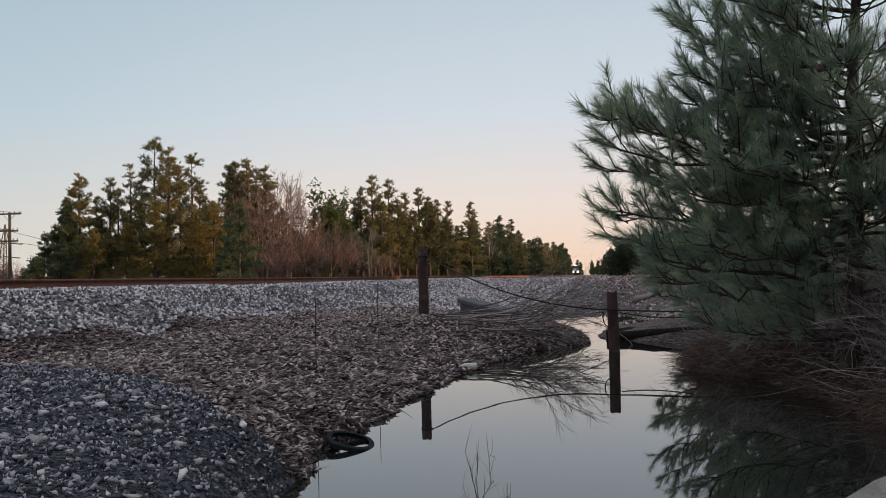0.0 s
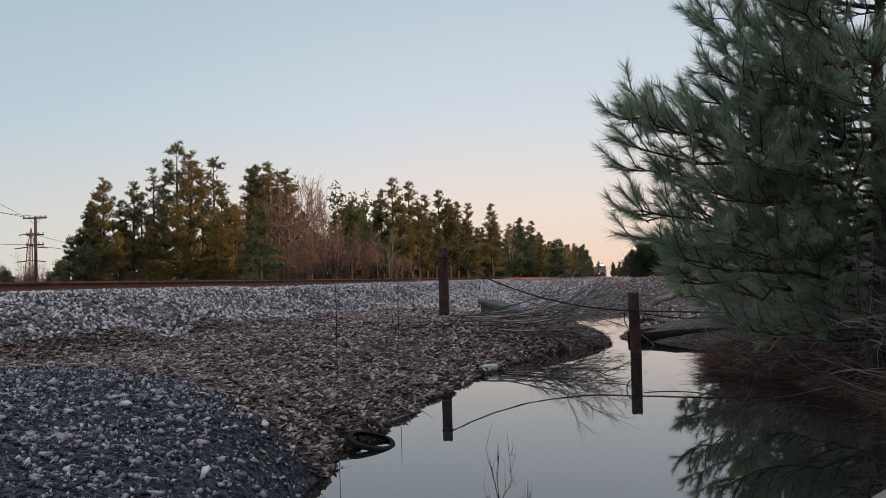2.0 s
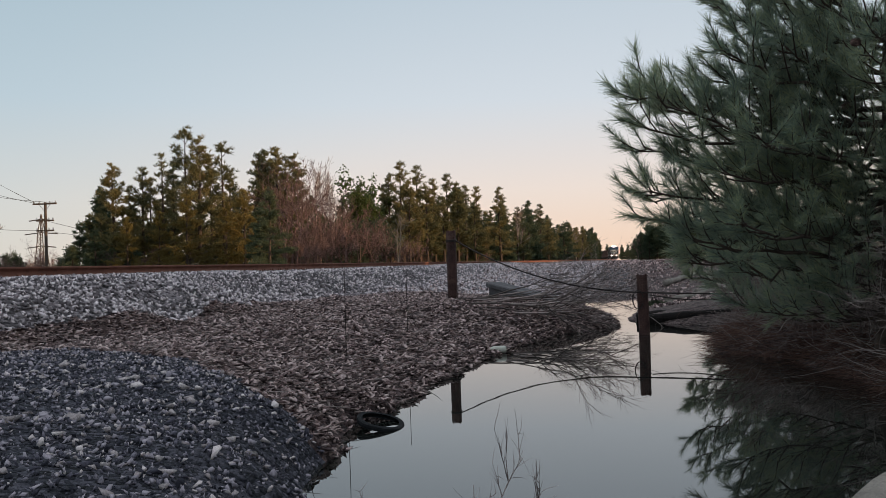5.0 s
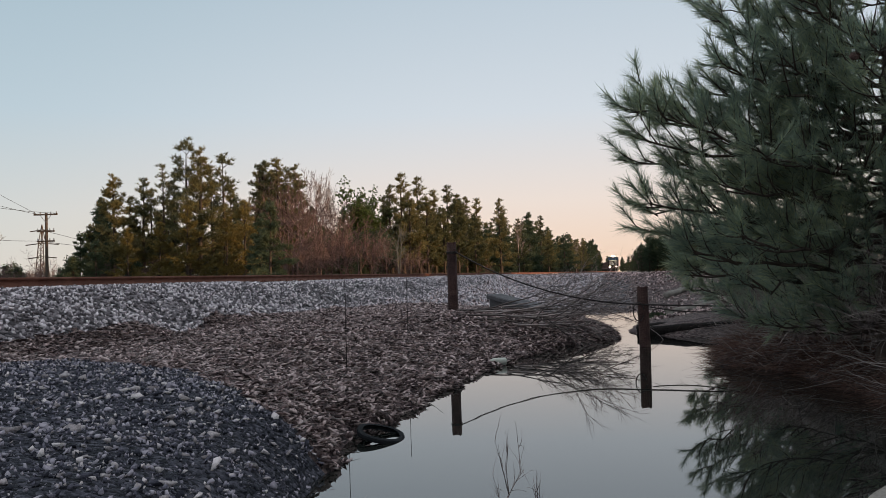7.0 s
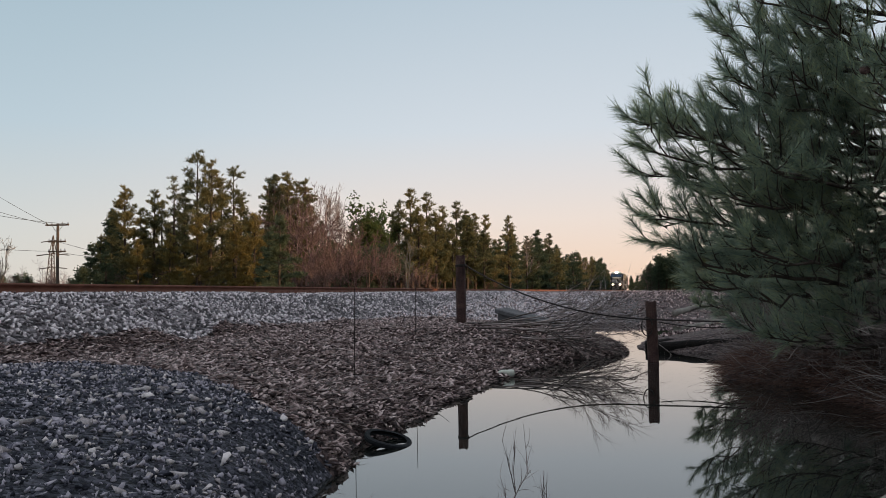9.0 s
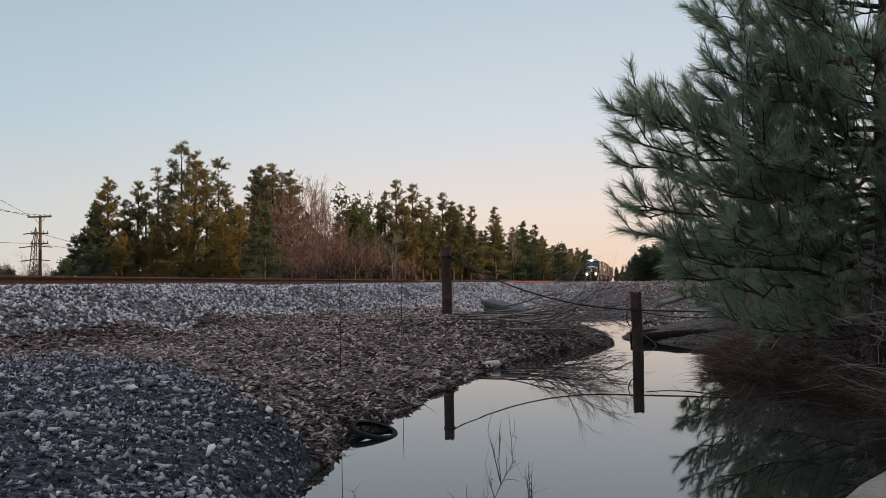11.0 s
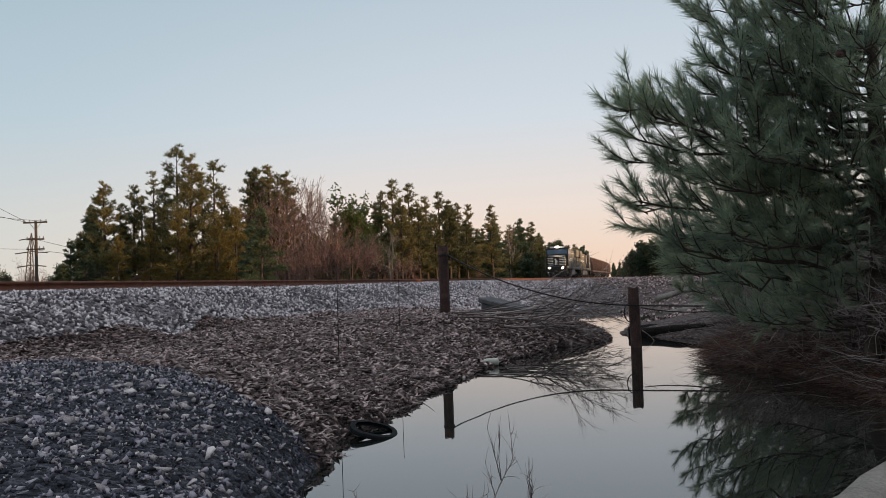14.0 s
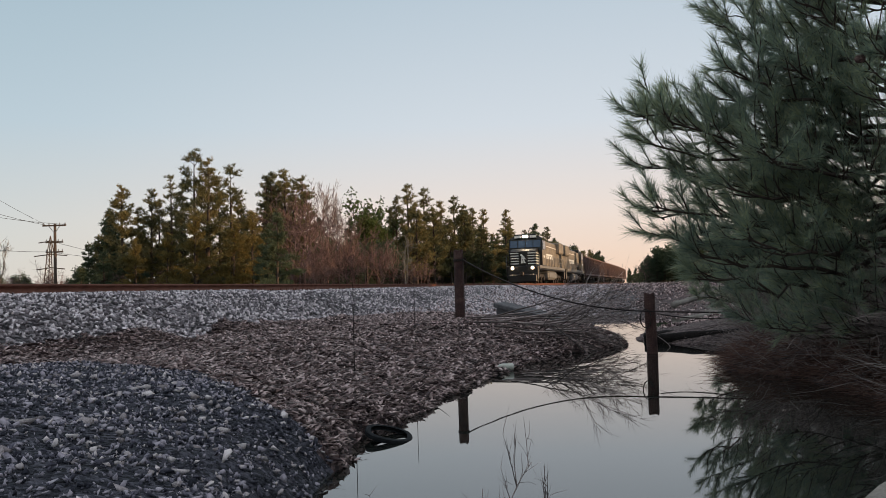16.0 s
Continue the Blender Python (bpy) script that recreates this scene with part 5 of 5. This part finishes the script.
def make_locomotive(cab_first, label):
    """Front at y = 0, the body running back to y = -22; rails at z = 0."""
    loco = tagged(new("locomotive"), label, "locomotive")
    turn = Matrix() if cab_first else pose(0, -22.2, 0, 0, 0, 180)
    L = 22.2

    def add(name, bm, mat, parent=loco, lab=""):
        bmesh.ops.transform(bm, matrix=turn, verts=bm.verts)
        return part(name, bm, mat, parent, lab)

    add("underframe", box(bmesh.new(), (-1.5, -L + 0.9, 1.25), (1.5, -0.9, 1.62), 0.04), M_BLACK)
    bm = bmesh.new()
    box(bm, (-1.45, -0.85, 0.35), (1.45, -0.45, 1.62), 0.06)
    box(bm, (-1.3, -0.6, 0.12), (1.3, -0.35, 0.85), 0.08)
    add("pilot", bm, M_BLACK, loco, "black snowplough pilot")
    bm = bmesh.new()
    box(bm, (-1.45, -L + 0.45, 0.45), (1.45, -L + 0.85, 1.62), 0.06)
    add("rear_pilot", bm, M_BLACK)
    bm = bmesh.new()
    rod(bm, (0, -0.45, 0.9), (0, 0.05, 0.9), 0.12, None, 8)
    box(bm, (-0.16, 0.0, 0.72), (0.16, 0.28, 1.08), 0.05)
    add("coupler", bm, M_UNDER)
    # nose with a sloping top
    bm = bmesh.new()
    prof = [(-0.95, 1.62), (-0.95, 2.95), (-1.25, 3.12), (-2.75, 3.30), (-2.75, 1.62)]
    vs = [[bm.verts.new((s * (1.15 if 0 < i < 4 else 1.2), y, z)) for i, (y, z) in enumerate(prof)] for s in (-1, 1)]
    bm.faces.new(vs[0]), bm.faces.new(list(reversed(vs[1])))
    for i in range(5):
        bm.faces.new((vs[0][i], vs[1][i], vs[1][(i + 1) % 5], vs[0][(i + 1) % 5]))
    bmesh.ops.recalc_face_normals(bm, faces=bm.faces)
    nose = add("nose", bm, M_BLACK)
    for i in range(5):
        z = 1.78 + i * 0.24
        add("stripe", box(bmesh.new(), (-1.16, -0.952, z), (1.16, -0.945, z + 0.085)), M_WHITE, nose, "white nose stripe")
        for s in (-1, 1):
            add("stripe", box(bmesh.new(), (s * 1.205 - 0.004, -2.7, z), (s * 1.205 + 0.004, -0.95, z + 0.085)), M_WHITE, nose)
    bm = bmesh.new()
    box(bm, (-0.42, -0.944, 1.72), (0.40, -0.938, 2.86), 0.003)
    emblem = add("emblem_field", bm, M_BLACK, nose)
    bm = bmesh.new()
    for a, b, c in (((-0.25, 1.85), (-0.02, 1.9), (0.08, 2.5)), ((-0.05, 2.3), (0.28, 2.62), (0.10, 2.74)), ((0.0, 1.85), (0.22, 1.85), (0.12, 2.55)), ((-0.28, 2.2), (0.1, 2.25), (0.05, 2.65))):
        q = [bm.verts.new((p[0], -0.934, p[1])) for p in (a, b, c)]
        bm.faces.new(q)
    add("emblem", bm, M_WHITE, emblem, "plain white shape")
    # cab
    bm = bmesh.new()
    prof = [(-2.45, 1.62), (-2.45, 3.05), (-2.7, 4.15), (-2.9, 4.42), (-5.2, 4.42), (-5.2, 1.62)]
    vs = []
    for s in (-1, 1):
        vs.append([bm.verts.new((s * (1.56 if z < 4.2 else 1.2), y, z)) for y, z in prof])
    bm.faces.new(vs[0]), bm.faces.new(list(reversed(vs[1])))
    for i in range(6):
        bm.faces.new((vs[0][i], vs[1][i], vs[1][(i + 1) % 6], vs[0][(i + 1) % 6]))
    bmesh.ops.recalc_face_normals(bm, faces=bm.faces)
    cab = add("cab", bm, M_BLACK)
    for x0, x1 in ((-1.42, -0.75), (-0.68, -0.04), (0.04, 0.68), (0.75, 1.42)):
        bm = bmesh.new()
        q = [bm.verts.new(c) for c in ((x0, -2.495, 3.36), (x1, -2.495, 3.36), (x1, -2.652, 4.02), (x0, -2.652, 4.02))]
        bm.faces.new(q)
        bmesh.ops.translate(bm, vec=(0, 0.02, 0), verts=bm.verts)
        bmesh.ops.solidify(bm, geom=bm.faces[:], thickness=0.015)
        add("windscreen", bm, M_GLASS, cab, "dark cab glass with sky blue painted in")
    for s in (-1, 1):
        for y0, y1 in ((-3.6, -2.95), (-4.6, -3.75)):
            add("side_window", box(bmesh.new(), (s * 1.565 - 0.008, y0, 3.2), (s * 1.565 + 0.008, y1, 3.95), 0.004), M_GLASS, cab)
        # added plate that carries the painted sunlight on the cab side
        add("side_panel", box(bmesh.new(), (s * 1.564 - 0.004, -5.1, 1.7), (s * 1.564 + 0.002, -2.5, 3.1)), M_SUNLIT_BLACK, cab)
        add("lettering", box(bmesh.new(), (s * 1.571 - 0.005, -4.2, 2.4), (s * 1.571 + 0.005, -3.2, 2.62)), M_WHITE, cab, "unreadable white bar")
    bm = bmesh.new()
    box(bm, (-1.05, -2.98, 4.18), (1.05, -2.6, 4.62), 0.06)
    head = add("headlight_box", bm, M_BLACK, cab)
    for s in (-1, 1):
        add("number_board", box(bmesh.new(), (s * 0.72 - 0.3, -2.598, 4.27), (s * 0.72 + 0.3, -2.588, 4.5)), M_WHITE, head, "pale plain number board")
        add("headlight", rod(bmesh.new(), (s * 0.14, -2.62, 4.4), (s * 0.14, -2.56, 4.4), 0.115, None, 14), M_HEADLIGHT if cab_first else M_GLASS, head, "lit round headlight")
    for s in (-1, 1):
        add("ditch_light", rod(bmesh.new(), (s * 0.92, -0.80, 1.42), (s * 0.92, -0.40, 1.42), 0.12, None, 14), M_DITCHLIGHT if cab_first else M_GLASS, loco, "lit ditch light")
    bm = bmesh.new()
    for k in (-0.2, 0.0, 0.2):
        rod(bm, (k, -4.4, 4.6), (k, -3.9, 4.62), 0.03, 0.08, 8)
    box(bm, (-0.3, -4.5, 4.42), (0.3, -4.3, 4.6))
    add("horn", bm, M_STEEL, cab)
    # long hood with its doors
    # hood, doors and housings take the colour with the sunlight painted in
    hood = add("hood", box(bmesh.new(), (-0.95, -L + 1.0, 1.62), (0.95, -5.2, 4.3), 0.10), M_SUNLIT_BLACK)
    for s in (-1, 1):
        for k in range(17):
            y = -5.7 - k * 0.86
            add("hood_door", box(bmesh.new(), (s * 0.955 - 0.02, y - 0.78, 1.8), (s * 0.955 + 0.02, y, 3.25 if k % 5 else 3.6), 0.012), M_SUNLIT_BLACK, hood)
        add("stripe", box(bmesh.new(), (s * 0.985 - 0.006, -L + 1.2, 3.72), (s * 0.985 + 0.006, -7.2, 3.8)), M_WHITE, hood)
        add("lettering", box(bmesh.new(), (s * 0.985 - 0.006, -14.5, 2.5), (s * 0.985 + 0.006, -9.2, 3.0)), M_WHITE, hood, "broad white lettering bar")
    bm = bmesh.new()
    box(bm, (-1.45, -L + 1.0, 3.25), (1.45, -L + 4.4, 4.5), 0.12)
    add("radiator", bm, M_SUNLIT_BLACK, hood, "overhanging radiator housing")
    add("exhaust", box(bmesh.new(), (-0.5, -12.6, 4.3), (0.5, -11.4, 4.55), 0.05), M_UNDER, hood)
    add("blower_housing", box(bmesh.new(), (-1.25, -7.6, 2.4), (1.25, -5.3, 4.1), 0.08), M_SUNLIT_BLACK, hood)
    # walkways and rails
    for s in (-1, 1):
        add("sill", box(bmesh.new(), (s * 1.52 - 0.03, -L + 0.9, 1.40), (s * 1.52 + 0.03, -0.9, 1.66), 0.01), M_TANK)
        bm = bmesh.new()
        n = 13
        for k in range(n):
            y = -5.6 - k * (L - 7.0) / (n - 1)
            rod(bm, (s * 1.5, y, 1.62), (s * 1.5, y, 2.65), 0.025, None, 5)
        for z in (2.15, 2.65):
            rod(bm, (s * 1.5, -5.6, z), (s * 1.5, -L + 1.4, z), 0.022, None, 5)
        rod(bm, (s * 1.5, -0.75, 0.6), (s * 1.5, -0.75, 2.6), 0.03, None, 5)
        add("handrail", bm, M_TANK)
        bm = bmesh.new()
        for z in (0.45, 0.8, 1.15):
            box(bm, (s * 1.38 - 0.2, -1.35, z), (s * 1.38 + 0.2, -0.85, z + 0.05))
        add("steps", bm, M_BLACK)
    bm = bmesh.new()
    for s in (-1, 1):
        rod(bm, (s * 1.1, -0.7, 1.62), (s * 1.1, -0.7, 2.65), 0.025, None, 5)
        rod(bm, (s * 0.35, -0.7, 1.62), (s * 0.35, -0.7, 2.65), 0.025, None, 5)
        rod(bm, (s * 0.35, -0.7, 2.65), (s * 1.5, -0.7, 2.6), 0.022, None, 5)
    add("front_handrail", bm, M_BLACK)
    bm = bmesh.new()
    box(bm, (-1.42, -14.2, 0.35), (1.42, -8.4, 1.25), 0.22)
    add("fuel_tank", bm, M_TANK, loco, "dusty grey fuel tank")
    for y in (-4.4, -17.9):
        bogie(loco, y, 3, 0.52)
    return loco


def make_hopper():
    """Open coal hopper; front coupler at y = 0, back at -15.2."""
    car = tagged(new("coal_hopper"), "red-brown ribbed steel coal hopper wagon", "rail wagon", "hopper wagons")
    L = 15.2
    bm = bmesh.new()
    prof = [(-0.35, 3.75), (-0.35, 2.6), (-2.9, 1.25), (-4.6, 1.25), (-6.2, 1.0), (-9.0, 1.0), (-10.6, 1.25), (-12.3, 1.25), (-14.85, 2.6), (-14.85, 3.75)]
    vs = [[bm.verts.new((s * 1.5, y, z)) for y, z in prof] for s in (-1, 1)]
    bm.faces.new(vs[0]), bm.faces.new(list(reversed(vs[1])))
    for i in range(len(prof) - 1):
        bm.faces.new((vs[0][i], vs[1][i], vs[1][i + 1], vs[0][i + 1]))
    load = [[bm.verts.new((s * 1.42, y, 3.62)) for y in (-0.45, -14.75)] for s in (-1, 1)]
    bm.faces.new((load[0][0], load[1][0], load[1][1], load[0][1]))
    bmesh.ops.recalc_face_normals(bm, faces=bm.faces)
    body = part("hopper_body", bm, M_HOPPER, car)
    for s in (-1, 1):
        for k in range(13):
            y = -0.5 - k * (L - 1.0) / 12
            part("rib", box(bmesh.new(), (s * 1.55 - 0.05, y - 0.07, 1.35), (s * 1.55 + 0.05, y + 0.07, 3.72), 0.015), M_HOPPER, body)
        part("top_rail", box(bmesh.new(), (s * 1.54 - 0.07, -14.9, 3.70), (s * 1.54 + 0.07, -0.3, 3.86), 0.02), M_HOPPER, body)
        part("sill", box(bmesh.new(), (s * 1.5 - 0.07, -14.9, 1.12), (s * 1.5 + 0.07, -0.3, 1.36), 0.02), M_HOPPER, body)
    part("centre_sill", box(bmesh.new(), (-0.3, -L + 0.1, 0.85), (0.3, -0.1, 1.15), 0.03), M_UNDER, car)
    for y in (-2.2, -13.0):
        bogie(car, y, 2, 0.46)
    return car


lead = make_locomotive(True, "black diesel locomotive with white nose stripes and lit headlights")
second = make_locomotive(False, "black diesel locomotive running cab last behind the first")
hopper = make_hopper()
VEHICLES = [(lead, 0.0, 22.2), (second, 22.9, 22.2)]
for k in range(9):
    car = hopper if k == 0 else copy_thing(hopper, Matrix())
    VEHICLES.append((car, 45.8 + 15.7 * k, 15.2))

# arc length along the track against y
AY = np.linspace(-30, 640, 6701)
AS = np.concatenate([[0], np.cumsum(np.hypot(np.diff(AY), np.diff(track_x(AY))))])
RUN = np.polyfit([0, 3.5, 7, 9, 10, 12.5, 14.5, 16], [360, 300, 240, 204, 187, 142, 103, 72.0], 3)


def motions():
    """The train runs towards the camera along the track."""
    for ob, back, length in VEHICLES:
        rows = []
        for t in np.arange(0, 16.01, 1.0):
            s = float(np.interp(np.polyval(RUN, t), AY, AS)) + back
            y0, y1 = float(np.interp(s, AS, AY)), float(np.interp(s + length, AS, AY))
            a = Vector((float(track_x(y0)), y0, 0))
            b = Vector((float(track_x(y1)), y1, 0))
            h = math.degrees(math.atan2(-(a - b).x, (a - b).y))
            rows.append((float(t), pose(a.x, a.y, RAIL_BASE + RAIL_H, 0, 0, h)))
        walk(ob, rows)


motions()
